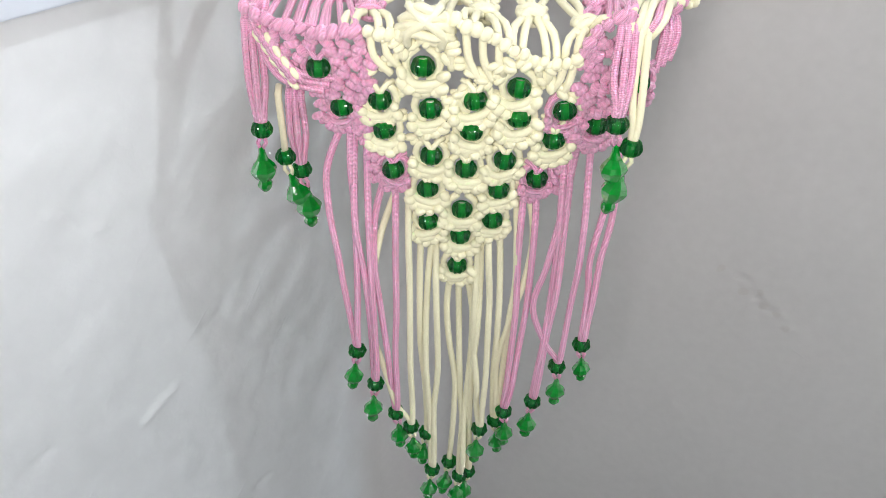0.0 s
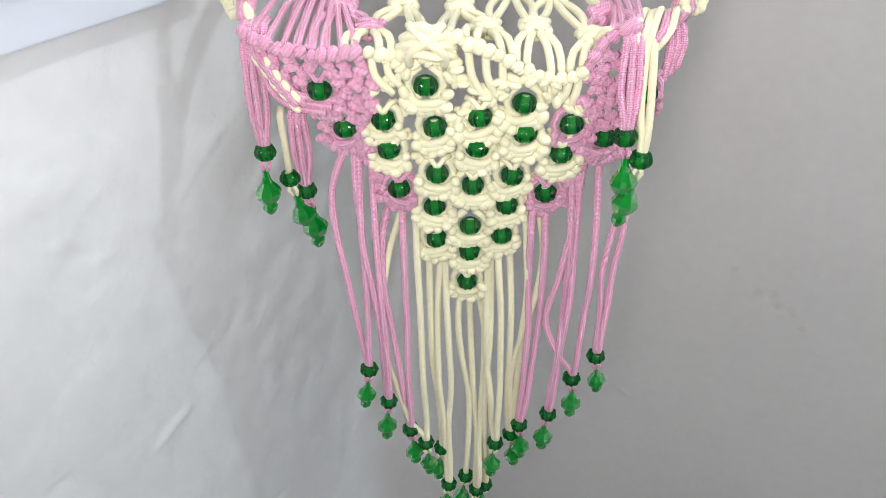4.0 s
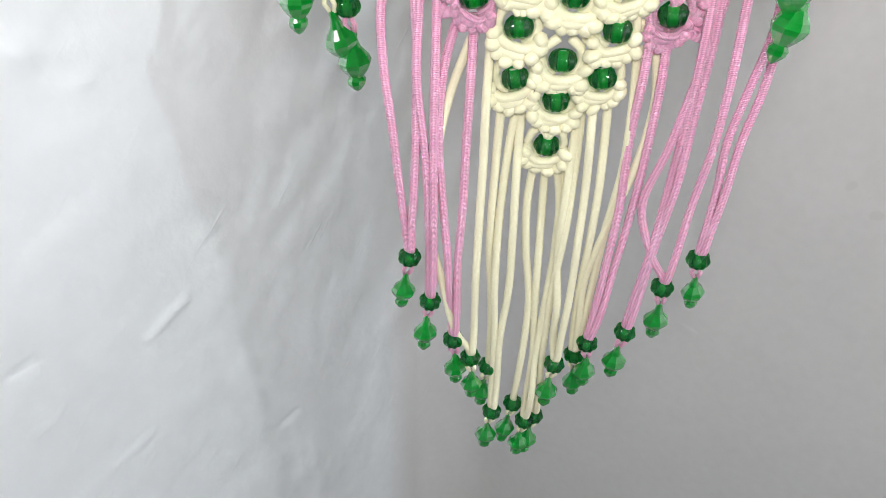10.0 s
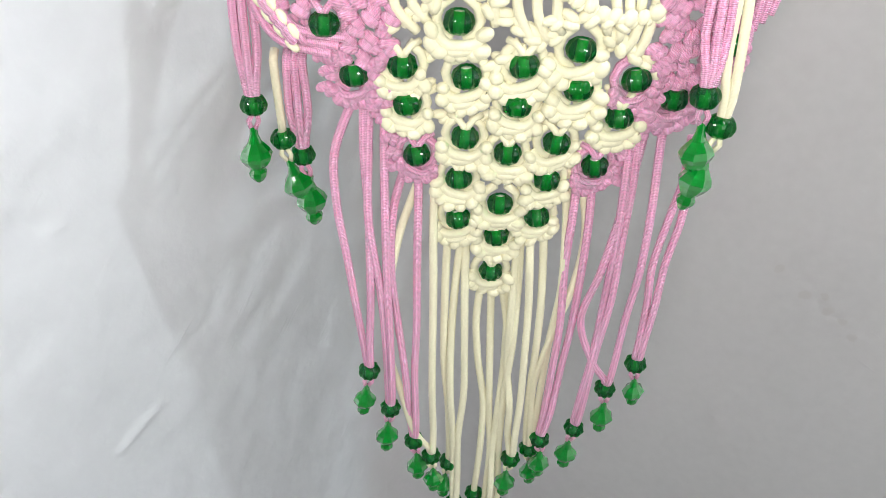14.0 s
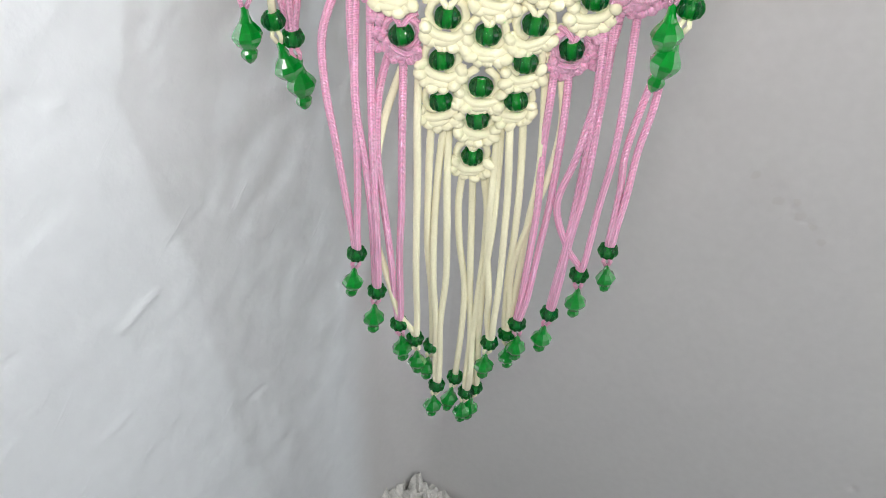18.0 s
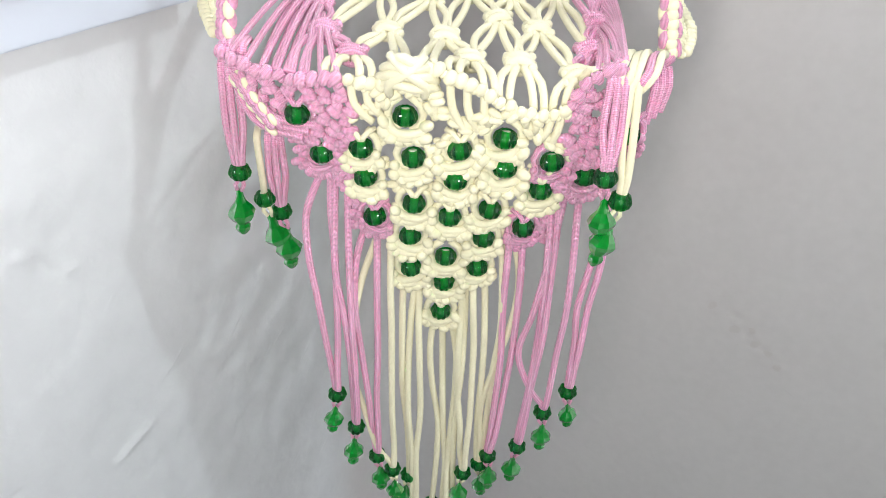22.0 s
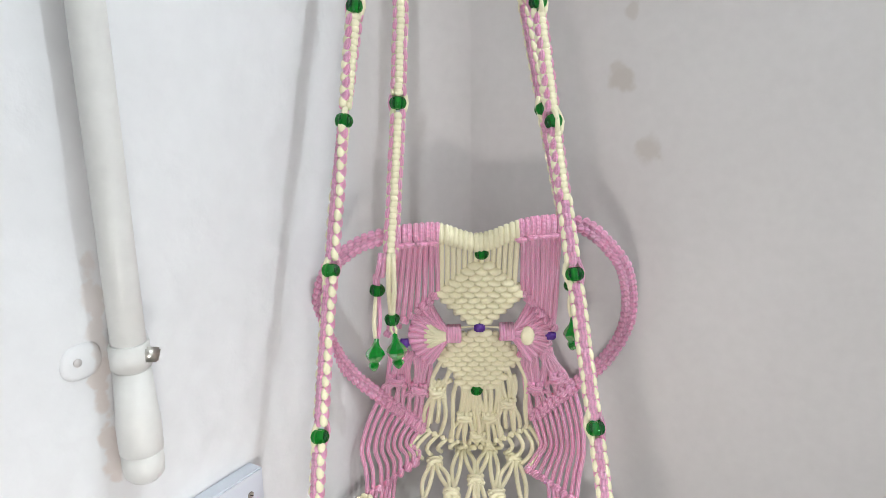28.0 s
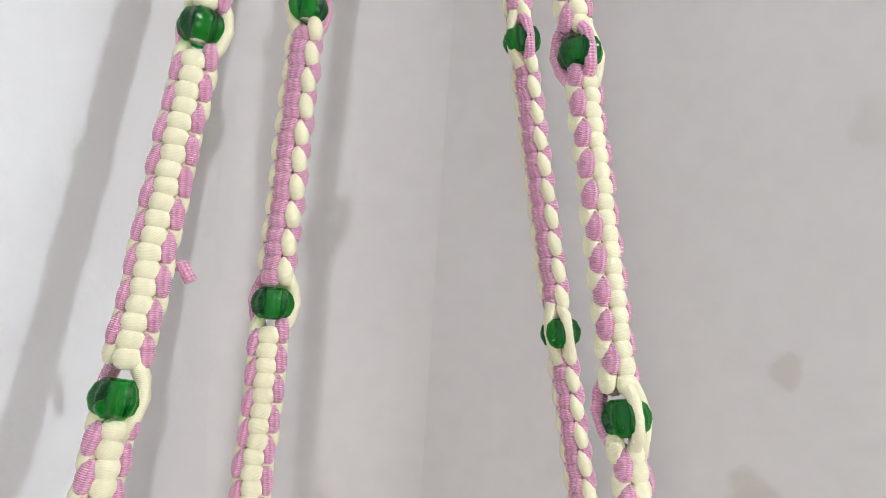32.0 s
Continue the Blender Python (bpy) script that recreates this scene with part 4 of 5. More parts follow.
def bow(cx, cz, flip, petal, wrap):
    """A gathered bow: cords drawn together through a wrap, fanning out to the hitched bars."""
    c = back_at(cx / 1000, cz / 1000, 0.006)
    for i in range(11):
        a = radians(-62 + 124 * i / 10)
        far = c + Vector((-flip * 0.040 * math.cos(a), 0.004, 0.036 * math.sin(a)))
        cord(panel, [c + Vector((0, 0, 0.002 * math.sin(a))), c.lerp(far, 0.45) + Vector((0, -0.003, 0)), far], "p", 0.0042)
    for i in range(5):
        a = radians(-34 + 17 * i)
        cord(panel, [c + Vector((flip * 0.004, -0.001, 0)), c + Vector((-flip * 0.010, -0.006, 0.009 * math.sin(a))), c + Vector((-flip * 0.024 * math.cos(a), -0.001, 0.022 * math.sin(a)))], petal, 0.0032)
    for i in range(5):
        x = c.x + flip * (0.001 + 0.0028 * i)
        cord(panel, [(x, c.y + 0.003, c.z - 0.008), (x, c.y - 0.006, c.z - 0.004), (x, c.y - 0.007, c.z + 0.003), (x, c.y + 0.003, c.z + 0.009)], wrap, 0.0024)


bow(4, 1440, 1, "c", "p")
bow(72, 1442, -1, "p", "p")
blob(bm := bmesh.new(), Matrix.Translation(back_at(0.086, 1.441, 0.014)) @ Matrix.Diagonal((0.0075, 0.005, 0.0105, 1)), 12, 8)
part("bow_knot", bm, CREAM, panel, "cream bow knot")

# cords and knots below the bows, down to the ring's foot
for x, z, key in ((-52, 1377, "p"), (-28, 1364, "p"), (-8, 1358, "c"), (23, 1320, "c"), (52, 1319, "c"), (72, 1341, "c"), (101, 1364, "p"), (124, 1377, "p"), (39, 1289, "c")):
    p = back_at(x / 1000, z / 1000, 0.003)
    knot(panel, p, (1, 0, 0), (0, -0.39, 1), key)
    s = 1 if x > 38 else -1
    for k in (-1.5, -0.5, 0.5, 1.5):
        top_z = 1.412 if key == "p" else 1.398 - 0.5 * abs(x / 1000 - 0.038)
        cord(panel, wander(p + Vector((k * 0.0035, 0.002, 0.004)), back_at(min(max(x / 1000 + k * 0.007 - s * 0.006, -0.053), 0.110), max(top_z, z / 1000 + 0.014)), (s * 0.002 * k, 0, 0), 2), key, 0.0026)
        foot_z = 1.302 + abs(x / 1000 - 0.038) * 0.85 - 0.03 * (key == "c")
        cord(panel, wander(p + Vector((k * 0.0035, 0.002, -0.004)), back_at(x / 1000 + k * 0.008 + s * 0.004, min(foot_z, z / 1000 - 0.012)), (k * 0.002, 0, 0), 2), key, 0.0026)
for i in range(11):
    f = i / 10
    for x0, x1, z1 in ((-0.056 + 0.046 * f, -0.066 + 0.044 * f, 1.347 - 0.045 * f), (0.082 + 0.032 * f, 0.098 + 0.042 * f, 1.316 + 0.046 * f)):
        a, b = back_at(x0, 1.418 - 0.004 * math.sin(3 * f), -0.001), back_at(x1, z1, 0.0)
        cord(panel, [a, a.lerp(b, 0.3) + Vector((0.003 * math.sin(i * 2.3), 0.001, 0)), a.lerp(b, 0.65) + Vector((-0.003 * math.sin(i * 2.3), 0, 0)), b], "p", 0.0026)
for i in range(9):
    f = i / 8
    u = 2 * f - 1
    a = back_at(0.038 + 0.040 * u, 1.368 + 0.036 * abs(u), 0.0)
    b = back_at(0.038 + 0.058 * u, 1.274 + 0.030 * u * u, 0.001)
    cord(panel, [a, a.lerp(b, 0.3) + Vector((0.006 * u + 0.002 * math.sin(i * 2.7), 0, 0)), a.lerp(b, 0.7) + Vector((0.003 * math.sin(i * 1.9), -0.002, 0)), b], "c", 0.0026)
hitches(panel, mm([(-64, 1345), (-45, 1325), (-25, 1302)], back_at, 0.004), 7, "p", size=1.2)
hitches(panel, mm([(100, 1317), (120, 1340), (141, 1364)], back_at, 0.004), 7, "p", size=1.2)
hitches(panel, mm([(-21, 1302), (2, 1287), (38, 1272), (73, 1289), (98, 1306)], back_at, 0.003), 14, "c", size=0.85)


# wavy cords from the ring's foot to the back edge of the seat
ROW_L = [(-86, 659), (-70, 672), (-52, 692), (-33, 712)]
ROW_R = [(95, 698), (110, 683), (127, 662), (142, 644)]
net = group_part("seat_net", "open knotted cream and pink seat net")
hitches(net, mm(ROW_L, seat_at, 0.004), 7, "p", size=1.35)
hitches(net, mm(ROW_R, seat_at, 0.004), 7, "p", size=1.35)
left, right = spline(mm(ROW_L, seat_at, 0.003), 0.001), spline(mm(ROW_R, seat_at, 0.003), 0.001)
for i in range(9):
    f = i / 8
    a, b = back_at(-0.072 + 0.046 * f, 1.352 - 0.048 * f, 0.002), left[int(f * (len(left) - 1))]
    cord(panel, [a, a.lerp(b, 0.25) + Vector((-0.009, -0.004, 0)), a.lerp(b, 0.55) + Vector((-0.012 + 0.004 * f, -0.004, 0.004)), a.lerp(b, 0.8) + Vector((-0.004 + 0.006 * f, 0, 0.004)), b], "p", 0.0026)
    a, b = back_at(0.102 + 0.042 * f, 1.318 + 0.045 * f, 0.002), right[int(f * (len(right) - 1))]
    cord(panel, [a, a.lerp(b, 0.25) + Vector((0.007, -0.004, 0)), a.lerp(b, 0.55) + Vector((0.013 - 0.004 * f, -0.004, 0.003)), a.lerp(b, 0.8) + Vector((0.008 - 0.004 * f, 0, 0.003)), b], "p", 0.0026)

# seat: rows of knots from the back to the front
ROWS_SEAT = (
    ("cccc", [(-12, 712), (22, 738), (54, 735), (82, 716)]),
    ("pmcccmp", [(-62, 602), (-27, 643), (7, 660), (35, 681), (57, 657), (87, 623), (114, 609)]),
    ("ppccccpp", [(-78, 552), (-49, 571), (-16, 576), (18, 582), (44, 575), (71, 567), (101, 558), (127, 550)]),
    ("pmcccmp", [(-71, 514), (-31, 533), (4, 522), (32, 535), (60, 529), (90, 532), (115, 496)]),
    ("pccccp", [(-62, 471), (-22, 475), (14, 469), (49, 496), (74, 484), (105, 458)]),
    ("mccm", [(-42, 443), (29, 442), (59, 441), (92, 429)]),
)
EDGE = [(-113, 1223), (-103, 1218), (-91, 1213), (-77, 1212), (-62, 1211), (-43, 1214), (-28, 1212), (-15, 1217), (-4, 1221), (8, 1225), (18, 1220), (28, 1216), (38, 1210), (51, 1203), (63, 1199), (75, 1198), (85, 1202), (89, 1213), (97, 1222), (112, 1229)]
edge = spline(mm(EDGE, bib_at), 0.001)


def edge_at(x):
    return min(edge, key=lambda q: abs(q.x - x))


def shade(key, x):
    return key if key in "pc" else ("p" if (x < -0.03 or x > 0.09) else "c")


foot = Vector((0, -1, -0.16))
for r, (keys, row) in enumerate(ROWS_SEAT):
    for key, (x, y) in zip(keys, row):
        p = seat_at(x / 1000, y / 1000, 0.002)
        knot(net, p, (1, 0, 0), -foot, "c" if key == "m" and abs(x - 30) < 65 else shade(key, x / 1000), 1.05 if key != "p" else 1.15)
        nxt = ROWS_SEAT[r + 1][1] if r < len(ROWS_SEAT) - 1 else []
        for k in (-1, 1):
            near = [q for q in nxt if 0 < k * (q[0] - x) < 46 and y - q[1] > 18] or ([q for q in nxt if abs(q[0] - x) <= 12 and y - q[1] > 18] if k > 0 else [])
            for h in (0.35, 1.0):
                a = p + Vector((k * 0.0042 * h, -0.004, -0.001))
                if near:
                    q = min(near, key=lambda q: abs(q[0] - x) + 0.4 * abs(y - q[1]))
                    b = seat_at(q[0] / 1000 - k * 0.0042 * h, q[1] / 1000 + 0.005, 0.001)
                    out = (k * (0.0062 if h > 0.5 else -0.0026), 0, 0.001)
                else:
                    e = edge_at(x / 1000 + k * (0.004 + 0.010 * h))
                    b, out = e + Vector((0, 0.002, 0.001)), (k * 0.003 * h, 0, 0.004 if abs(e.y - a.y) < 0.05 else 0.0)
                cord(net, wander(a, b, out, 3), "p" if key == "p" else "c", 0.0026)
# straight pink runs beside the net
for f in range(7):
    t = f / 6
    a = left[int(t * 0.55 * (len(left) - 1))]
    cord(net, wander(a, seat_at(-0.083 + 0.030 * t, 0.560 + 0.018 * t, 0.002), (-0.002, 0, 0), 2), "p", 0.0021)
    a = right[int((0.45 + 0.55 * t) * (len(right) - 1))]
    cord(net, wander(a, seat_at(0.100 + 0.032 * t, 0.560 - 0.004 * t, 0.002), (0.002, 0, 0), 2), "p", 0.0021)
for f in range(8):
    t = f / 7
    a = seat_at(-0.082 + 0.020 * t, 0.555 - 0.075 * t, 0.003)
    b = edge_at(-0.110 + 0.062 * t)
    cord(net, wander(a, b + Vector((0, 0.001, 0.002)), (-0.001, 0, 0.004), 3), "p", 0.0021)
    a = seat_at(0.131 - 0.020 * t, 0.555 - 0.085 * t, 0.003)
    b = edge_at(0.138 - 0.038 * t)
    cord(net, wander(a, b + Vector((0, 0.002, 0.002)), (0.001, 0, 0.003), 3), "p", 0.0021)
tops = spline(mm([(-33, 712), (22, 740), (54, 738), (95, 698)], seat_at, 0.004), 0.001)
for i in range(14):
    f = i / 13
    a = spline(mm([(-21, 1302), (38, 1270), (98, 1306)], back_at, 0.002), 0.001)
    a = a[int(f * (len(a) - 1))]
    b = tops[int(f * (len(tops) - 1))]
    cord(net, [a, a.lerp(b, 0.4) + Vector(((f - 0.5) * 0.026, -0.005, 0)), a.lerp(b, 0.75) + Vector(((f - 0.5) * 0.020, -0.003, 0)), b], "c", 0.0026)

# beaded bib
bib = group_part("beaded_bib", "dense cream bib with pink edges and green beads")
keys = ["p" if q.x < -0.046 or q.x > 0.088 else "c" for q in (edge[int((i + 0.5) / 38 * (len(edge) - 1))] for i in range(38))]
hitches(bib, [q + Vector((0, -0.002, 0)) for q in edge], 38, keys, size=1.08)
BIB = [(-71, 1189), (-58, 1164), (-34, 1171), (-32, 1150), (-8, 1195), (-3, 1167), (24, 1174), (23, 1152), (50, 1183), (52, 1162), (80, 1167), (76, 1146), (-2, 1132),
       (21, 1123), (46, 1130), (-27, 1119), (69, 1115), (-4, 1105), (44, 1106), (20, 1088), (-3, 1076), (42, 1079), (20, 1064), (19, 1034), (102, 1156), (123, 1185)]


def bib_key(x, z):
    return "p" if x < -0.045 or x > 0.0785 or (z < 1.125 and not -0.024 < x < 0.066) else "c"


PAD = {}
for key, mat in (("c", CREAM), ("p", PINK)):
    PAD[key] = []
    for n in range(4):
        bmp = bmesh.new()
        rnd = random.Random(40 + n)
        lump(bmp, pose(-0.0012, 0, 0.0014, rnd.uniform(-20, 20), rnd.uniform(-25, 25), 0), 0.0058, 0.0034, 0.0030, 0.85, 10, 7)
        lump(bmp, pose(0.0014, -0.0005, -0.0024, rnd.uniform(-20, 20), rnd.uniform(-40, 20), 0), 0.0052, 0.0034, 0.0029, 0.85, 10, 7)
        PAD[key].append(shared("knot", bmp, mat))


def pad(parent, p, key, size=1.0, turn=0.0):
    place("knot", random.choice(PAD[key]), parent, Matrix.Translation(p) @ pose(0, 0, 0, random.uniform(-14, 4), turn + random.uniform(-28, 28), random.uniform(-12, 12)) @ Matrix.Scale(size * random.uniform(0.9, 1.12), 4))


for x, z in BIB:
    x, z = x / 1000, z / 1000
    p = bib_at(x, z, 0.0042)
    key = bib_key(x, z)
    bead(bib, p, pose(0, 0, 0, random.uniform(-14, 6), random.uniform(-8, 8), random.uniform(0, 90)))
    for k in (-1, 1):
        cord(bib, [bib_at(x + k * 0.003, z + 0.011), bib_at(x + k * 0.0085, z + 0.006), bib_at(x + k * 0.0102, z), bib_at(x + k * 0.0085, z - 0.0065), bib_at(x + k * 0.003, z - 0.010)], key, 0.0026)
        if int(x * 3000 + z * 5000) % 5 > 1:
            cord(bib, [bib_at(x + k * 0.0085, z + 0.0115, -0.001), bib_at(x + k * 0.0045, z + 0.0105, 0.002), bib_at(x + k * 0.0014, z + 0.0072, 0.0045), bib_at(x + k * 0.0006, z + 0.0040, 0.0035)], key, 0.0019)
    place("knot", random.choice(SMILE[key]), bib, frame_at(bib_at(x, z - 0.0115, 0.001), (1, 2 * (x - 0.03), 0), (0, -0.15, 1)) @ pose(0, 0, 0, random.uniform(-8, 8), random.uniform(-16, 16), 0) @ Matrix.Scale(random.uniform(0.86, 1.02) * (0.86 if key == "p" else 1.0), 4))
    if 0.045 < abs(x - 0.022) < 0.082:       # the pink cords come in from the outer side
        k = 1 if x > 0.022 else -1
        for dz in (0.008, -0.001, -0.010):
            pad(bib, bib_at(x + k * (0.0125 + 0.2 * abs(dz)), z + dz, 0.002), "p", 0.85, k * 30)
# a dome of small knots over the first bead, a fan of cords over the second, cords down from the edge between them
for high, half in ((0.001, 0.0165), (0.0065, 0.0160), (0.0120, 0.0135), (0.0165, 0.0085)):
    row = [(-half, high - 0.004, 0.000), (-half * 0.7, high, 0.006), (-half * 0.25, high + 0.0025 + random.uniform(-0.001, 0.001), 0.0125), (half * 0.3, high + 0.0015 + random.uniform(-0.001, 0.001), 0.0125), (half * 0.7, high, 0.006), (half, high - 0.004, 0.000)]
    cord(bib, [bib_at(-0.007 + a, 1.214 + b, c) for a, b, c in row], "c", 0.0029)
for k in (-1, 1):
    for lean in (0.0085,):
        cord(bib, [bib_at(-0.007 + k * (lean + 0.001), 1.208, 0.004), bib_at(-0.007 + k * lean * 1.1, 1.217, 0.0105), bib_at(-0.007 - k * lean * 0.1, 1.2265, 0.0145), bib_at(-0.007 - k * lean * 1.1, 1.233, 0.006)], "c", 0.0028)
for i in range(-2, 3):
    pad(bib, bib_at(-0.007 + 0.0080 * i, 1.2105 - 0.0015 * abs(i), 0.003), "c", 0.85)
    pad(bib, bib_at(0.051 + 0.0080 * i, 1.1985 - 0.0012 * abs(i), 0.003), "c", 0.85)
for cx, cz, half in ((-0.007, 1.206, 5), (0.050, 1.193, 6)):      # the rows that close the two points over their first beads
    for i in range(-half, half + 1):
        if abs(i) > 1:
            pad(bib, bib_at(cx + 0.0068 * i, cz - 0.0042 * abs(i) + 0.004, 0.001), "c", 0.86, 38 * (1 if i > 0 else -1))
# cords that hang free from the edge to the flanks of the two points, with the wall seen between them
for x, low_x, low_z in ((-40, -27, 1188), (-31, -22, 1193), (-22, -19, 1198), (8, 9, 1193), (17, 30, 1181), (27, 34, 1186), (37, 40, 1190), (62, 62, 1190), (70, 67, 1186), (78, 71, 1181), (84, 76, 1176)):
    e, low = edge_at(x / 1000), bib_at(low_x / 1000, low_z / 1000, 0.001)
    cord(bib, [e, e.lerp(low, 0.5) + Vector(((x - low_x) / 4000 - 0.001, -0.002, -0.001)), low], "c", 0.0026)
# the knots between the beads lie close, with few gaps
zz, row = 1.184, 0
while zz > 1.062:
    half = 0.060 - max(0.0, 1.160 - zz) * 0.40
    xx = 0.021 - half + (0.006 if row % 2 else 0.0)
    while xx < 0.021 + half:
        gap = min(math.hypot(xx - bx / 1000, zz - bz / 1000) for bx, bz in BIB)
        if 0.0105 < gap < 0.017 and bib_key(xx, zz) == "c" and (row * 7 + int(xx * 900)) % 5 > 2:
            pad(bib, bib_at(xx, zz, -0.002), "c", 0.75)
        xx += 0.0115
    zz -= 0.0085
    row += 1
row = 0
zz = 1.212
while zz > 1.122:
    xx = -0.112 + (0.005 if row % 2 else 0.0)
    while xx < 0.114:
        top_z = edge_at(xx).z - 0.004
        low_z = max(1.205 - (xx + 0.105) * 1.05, 1.128) if xx < 0 else max(1.168 - (0.126 - xx) * 1.1, 1.122)
        hidden = any(math.hypot(xx - bx / 1000, zz - bz / 1000) < 0.0085 for bx, bz in BIB)
        if (xx < -0.036 or xx > 0.085) and low_z < zz < top_z and not hidden:
            p = bib_at(xx + random.uniform(-0.0015, 0.0015), zz + random.uniform(-0.0015, 0.0015), 0.002)
            pad(bib, p, "p", 0.95, 35 if xx < 0 else -35)
        xx += 0.0105
    zz -= 0.0078
    row += 1

# fringe: the bead's place, colour, depth, then each cord: its top and how far it sways on the way down, in millimetres
FRINGE_LEFT = (
    (-59, 947, "p", 0, ((-62, 1137, -11, -11, -8, -5, -2), (-55, 1139, 0, 1, 2, 1, 0))),
    (-45, 909, "p", 0, ((-52, 1139, -2, -4, -1, 1, 0), (-44, 1139, -1, -1, -1, 0, 0))),
    (-28, 873, "p", 0, ((-32, 1107, -9, -11, -8, -4, -2), (-26, 1102, 0, 0, 0, -1, 0))),
    (-15, 855, "c", 0, ((-27, 1088, -12, -21, -26, -18, -11), (-17, 1089, 0, 0, -1, -1, 0))),
)
FRINGE_MIDDLE = (
    (-1, 840, "c", 1, ((-8, 1060, -2, -3, -3, -1, 0),)),
    (5, 795, "c", 0, ((0, 1050, -3, -5, -4, -2, -1), (3, 1048, 0, 1, 2, 0, 0))),
    (21, 799, "c", 1, ((15, 1017, -3, -1, 4, 3, 1),)),
    (31, 786, "c", 0, ((21, 1012, 1, 1, 2, 3, 1), (33, 1014, 0, 1, 0, -1, 0))),
    (39, 785, "c", 1, ((27, 1014, 5, 5, 2, 1, 0), (36, 1050, 1, 0, -2, -2, -1))),
    (46, 853, "c", 0, ((34, 1047, -1, -3, -3, -2, -1), (40, 1066, 1, 3, 3, 2, 1))),
)
FRINGE_RIGHT = (
    (60, 858, "c", 1, ((48, 1066, 1, 2, 1, 0, 0), (66, 1094, 7, 6, -1, -6, -2), (58, 1089, 3, 4, 2, 0, 0))),
    (66, 877, "p", 0, ((62, 1109, 0, 1, 2, 2, 1), (70, 1105, 3, 5, 5, 4, 2))),
    (90, 890, "p", 0, ((85, 1138, 2, 4, 5, 3, 1), (89, 1138, 2, 4, 5, 3, 1))),
    (106, 933, "p", 0, ((94, 1141, -3, -8, -15, -23, -12), (102, 1144, 1, 3, 4, 3, 1))),
    (123, 958, "p", 0, ((122, 1123, 1, -2, -5, -2, -1), (124, 1123, 2, 3, 1, 1, 0))),
)


def hang(strand, x, y, z, key, tilt, gap=0.0, size=1.0):
    """The bead, the little loop under it and the drop."""
    bead(strand, (x, y, z), pose(0, 0, 0, random.uniform(-8, 8), tilt * 0.4, random.uniform(0, 60)), BEAD)
    s = 1 if tilt > 0 else -1
    for k in (-1, 1):
        cord(strand, [(x + k * 0.0010, y, z - 0.005), (x + k * 0.0028 - s * 0.001, y - 0.001, z - 0.010 - gap * 0.6), (x + k * 0.0012 - s * 0.002, y, z - 0.0145 - gap)], key if k > 0 or not gap else "c", 0.0015 + gap * 0.02, "loop")
    pendant(strand, (x - s * 0.002, y, z - 0.0135 - gap), tilt, random.uniform(0, 40), random.uniform(0.90, 1.0) * size)


for bx, bz, key, behind, cords in FRINGE_LEFT + FRINGE_MIDDLE + FRINGE_RIGHT:
    x, z, y = bx / 990, bz / 1000 - 0.004, 0.4265 + 0.006 * behind
    bmf = bmesh.new()
    for j, (tx, tz, *sway) in enumerate(cords):
        top_p = bib_at(tx / 1000, tz / 1000, 0.001)
        spread = (j - (len(cords) - 1) / 2) * 0.0026
        end = Vector((x + spread, y - 0.002 * (j % 2), z + 0.004))
        pts = [top_p + Vector((0, 0.003, 0.006))]
        for f, w in zip((0.12, 0.30, 0.50, 0.70, 0.88), sway):
            pts.append(top_p.lerp(end, f) + Vector((w / 1000 + random.uniform(-0.0006, 0.0006), random.uniform(-0.0030, 0.0020), 0)))
        pts += [end + Vector((0, 0, 0.004)), Vector((x + spread * 0.4, y, z))]
        tube(bmf, pts, 0.0026, 8, 0.005, 0.8)
    strand = part("fringe_strand", bmf, PINK if key == "p" else CREAM, swing, "pink strand ending in a bead and drop" if key == "p" else "cream strand ending in a bead and drop")
    hang(strand, x, y, z, key, random.uniform(-9, 9))

# side tassels at the arms, two more at the ring's shoulders
TASSELS = ((-119, 1132, 0.445, "p", (-0.1145, 0.438, 1.213), 3), (-107, 1106, 0.455, "c", (-0.1062, 0.452, 1.160), 1), (-97, 1094, 0.458, "p", (-0.0950, 0.452, 1.160), 3),
           (112, 1163, 0.399, "p", (0.1114, 0.412, 1.224), 3), (124, 1147, 0.400, "c", (0.1212, 0.412, 1.222), 2),
           (-63, 1503, 0.612, "p", (-0.056, 0.602, 1.540), 2), (-50, 1471, 0.618, "c", (-0.048, 0.600, 1.540), 2), (130, 1512, 0.626, "p", (0.122, 0.604, 1.540), 2), (126, 1500, 0.630, "p", (0.119, 0.606, 1.540), 2))
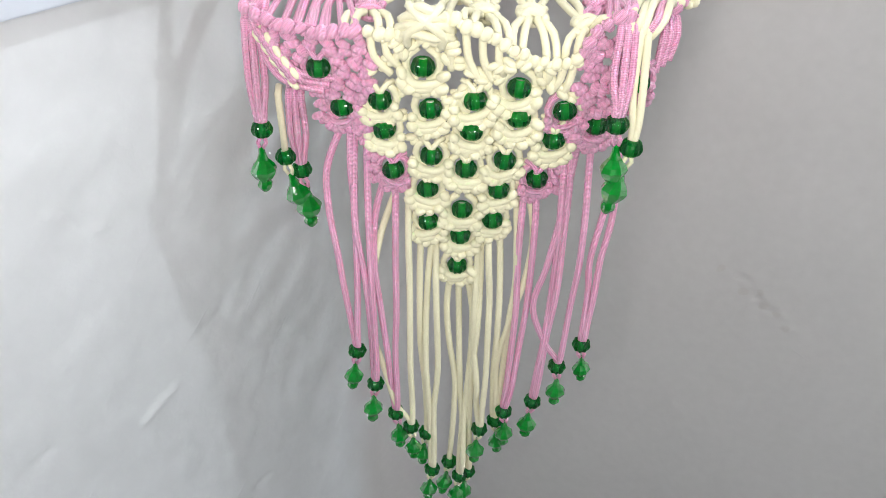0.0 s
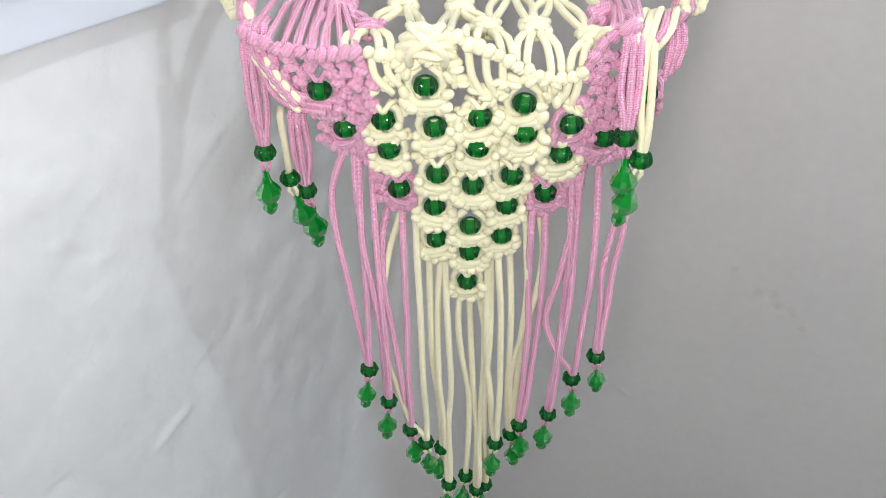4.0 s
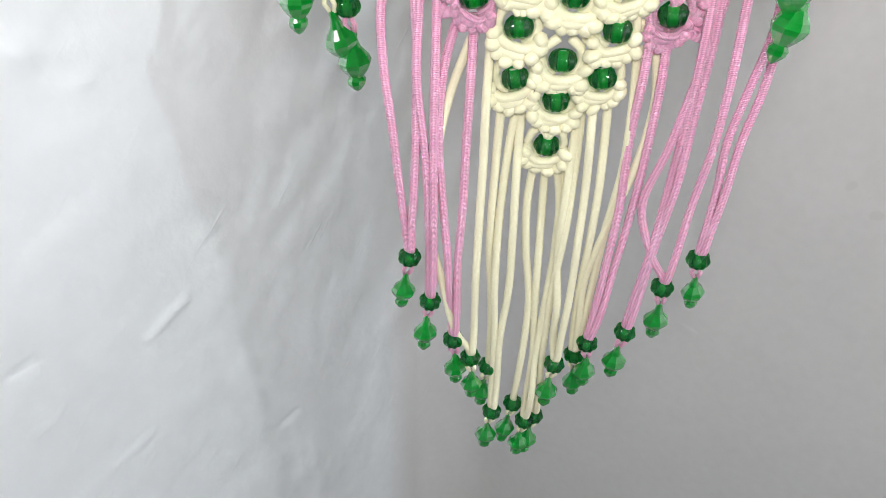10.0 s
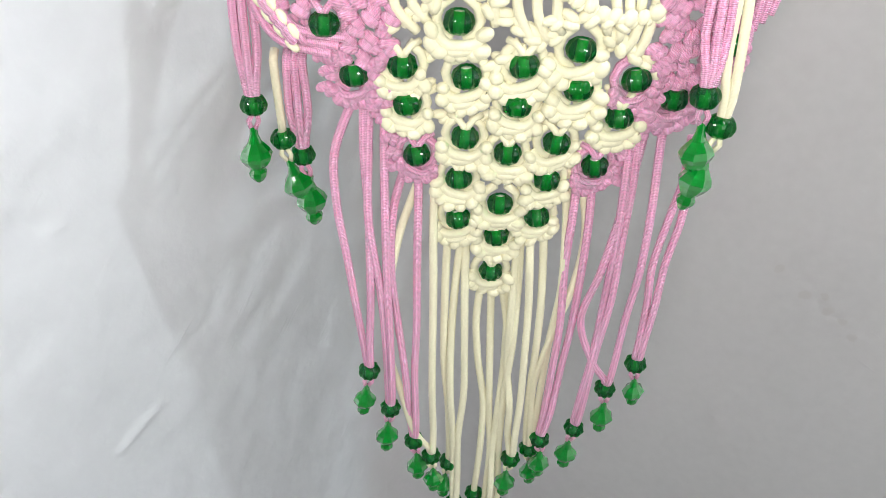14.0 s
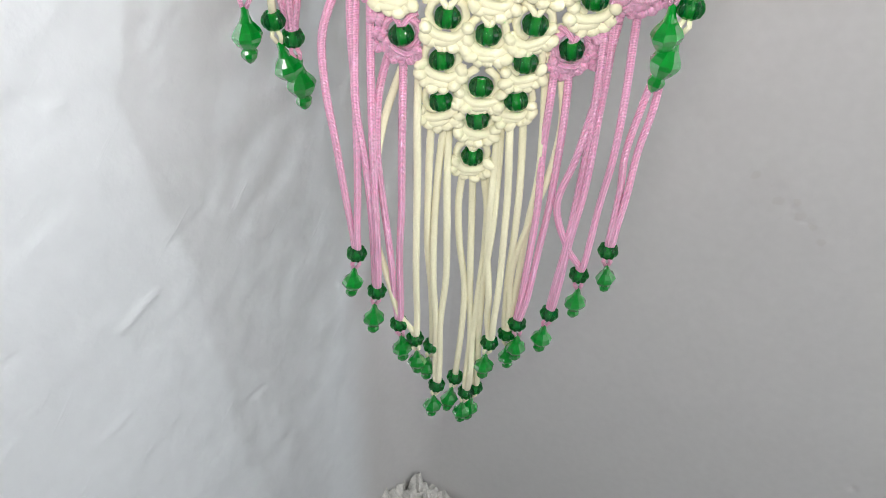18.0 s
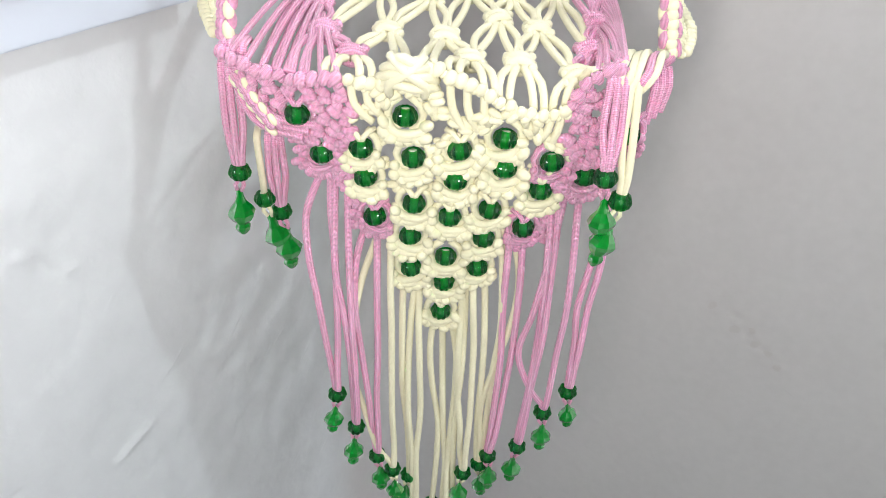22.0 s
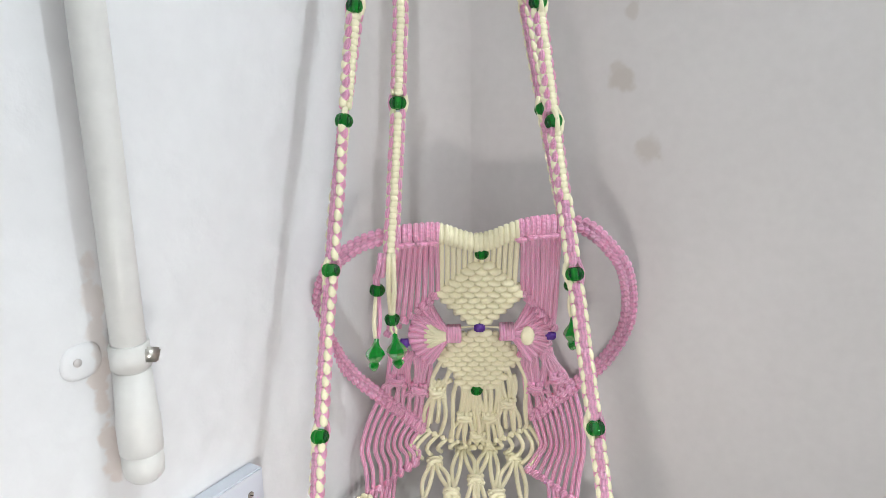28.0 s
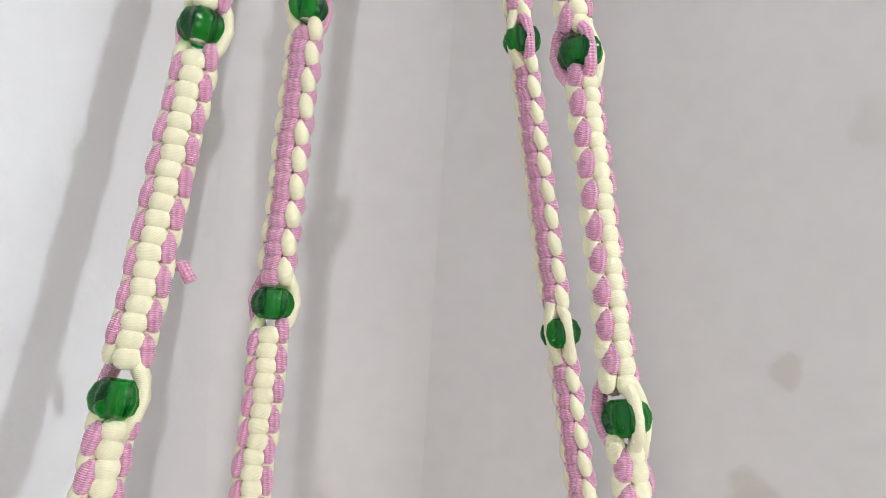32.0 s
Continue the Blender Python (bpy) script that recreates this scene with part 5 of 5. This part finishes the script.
for bx, bz, y, key, start, count in TASSELS:
    x, z = bx / 1000, bz / 1000
    bmf = bmesh.new()
    for j in range(count):
        s = (j - (count - 1) / 2)
        a = Vector(start) + Vector((s * 0.0042, -0.003, -0.004))
        tube(bmf, [a + Vector((0, 0.006, 0.004)), a, a.lerp(Vector((x, y, z)), 0.5) + Vector((s * 0.0032, -0.002 * (j % 2), 0)), (x + s * 0.003, y - 0.001 * (j % 2), z + 0.014), (x + s * 0.0016, y, z + 0.002)], 0.0025, 8, 0.006)
    tassel = part("tassel", bmf, PINK if key == "p" else CREAM, swing, "pink corded tassel with bead and drop" if key == "p" else "cream corded tassel with bead and drop")
    hang(tassel, x, y, z, key, {-107: -14.0, 124: 12.0, 112: -5.0}.get(bx, random.uniform(-7, 7)), {-63: 0.034, 130: 0.030, 126: 0.018}.get(bx, 0.0), 1.12)
# joints where the ropes meet the hoop: turns of cord drawn over the corner, a short pink tail and the outer cords of the bib
for i in range(6):
    x, top_x, j = 0.1120 + 0.0030 * i, 0.1090 + 0.0048 * i, 0.0012 * math.sin(i * 2.6)
    cord(swing, [(x, 0.424, 1.2095 + j), (x - 0.001, 0.4105 - j, 1.2145), (top_x - 0.001, 0.4105 + j, 1.2235), (top_x + 0.005, 0.425, 1.2290 + j), (top_x + 0.012, 0.440, 1.2250)], "p" if i in (0, 4) else "c", 0.0024, "joint_wrap")
cord(swing, [(0.134, 0.432, 1.222), (0.142, 0.440, 1.219), (0.149, 0.444, 1.224)], "p", 0.0050, "joint_wrap")
for i in range(3):
    x = 0.1385 + 0.0042 * i
    cord(swing, [(x, 0.436, 1.219), (x + 0.001, 0.430, 1.210), (x - 0.001 * i, 0.428, 1.186 + 0.004 * i)], "p", 0.0024, "tail")
for i in range(4):
    x = -0.1175 + 0.0038 * i
    cord(swing, [(x, 0.446, 1.206), (x, 0.436, 1.212), (x + 0.001, 0.438, 1.221), (x + 0.002, 0.448, 1.221)], "p", 0.0030, "joint_wrap")
for i in range(3):
    f = 0.004 * i
    cord(swing, [(-0.1135 + f, 0.434 - f / 2, 1.211), (-0.1060 + f, 0.430 - f / 2, 1.187 + f), (-0.0946 + f, 0.426 - f / 2, 1.175 + f), (-0.0704 + f, 0.419, 1.172 + f)], "p", 0.0025, "outer_cord")
tagged(sinnet("edge_braid", [(-0.1085, 0.427, 1.208), (-0.0990, 0.424, 1.192), (-0.0850, 0.420, 1.175)], 0.0085, lambda p: 25, "pc", swing, (), 0.0036, 0.0030, 0.0022), "narrow cream and pink braid along the bib's edge")
bm = bmesh.new()
tube(bm, [on_right(0.10, 2.42, -0.01), on_right(0.085, 2.42, 0.03), on_right(0.075, 2.44, 0.035)], 0.003, 8)
tagged(part("wall_hook", bm, STEEL), "plain steel wall hook holding the ropes", "hook")
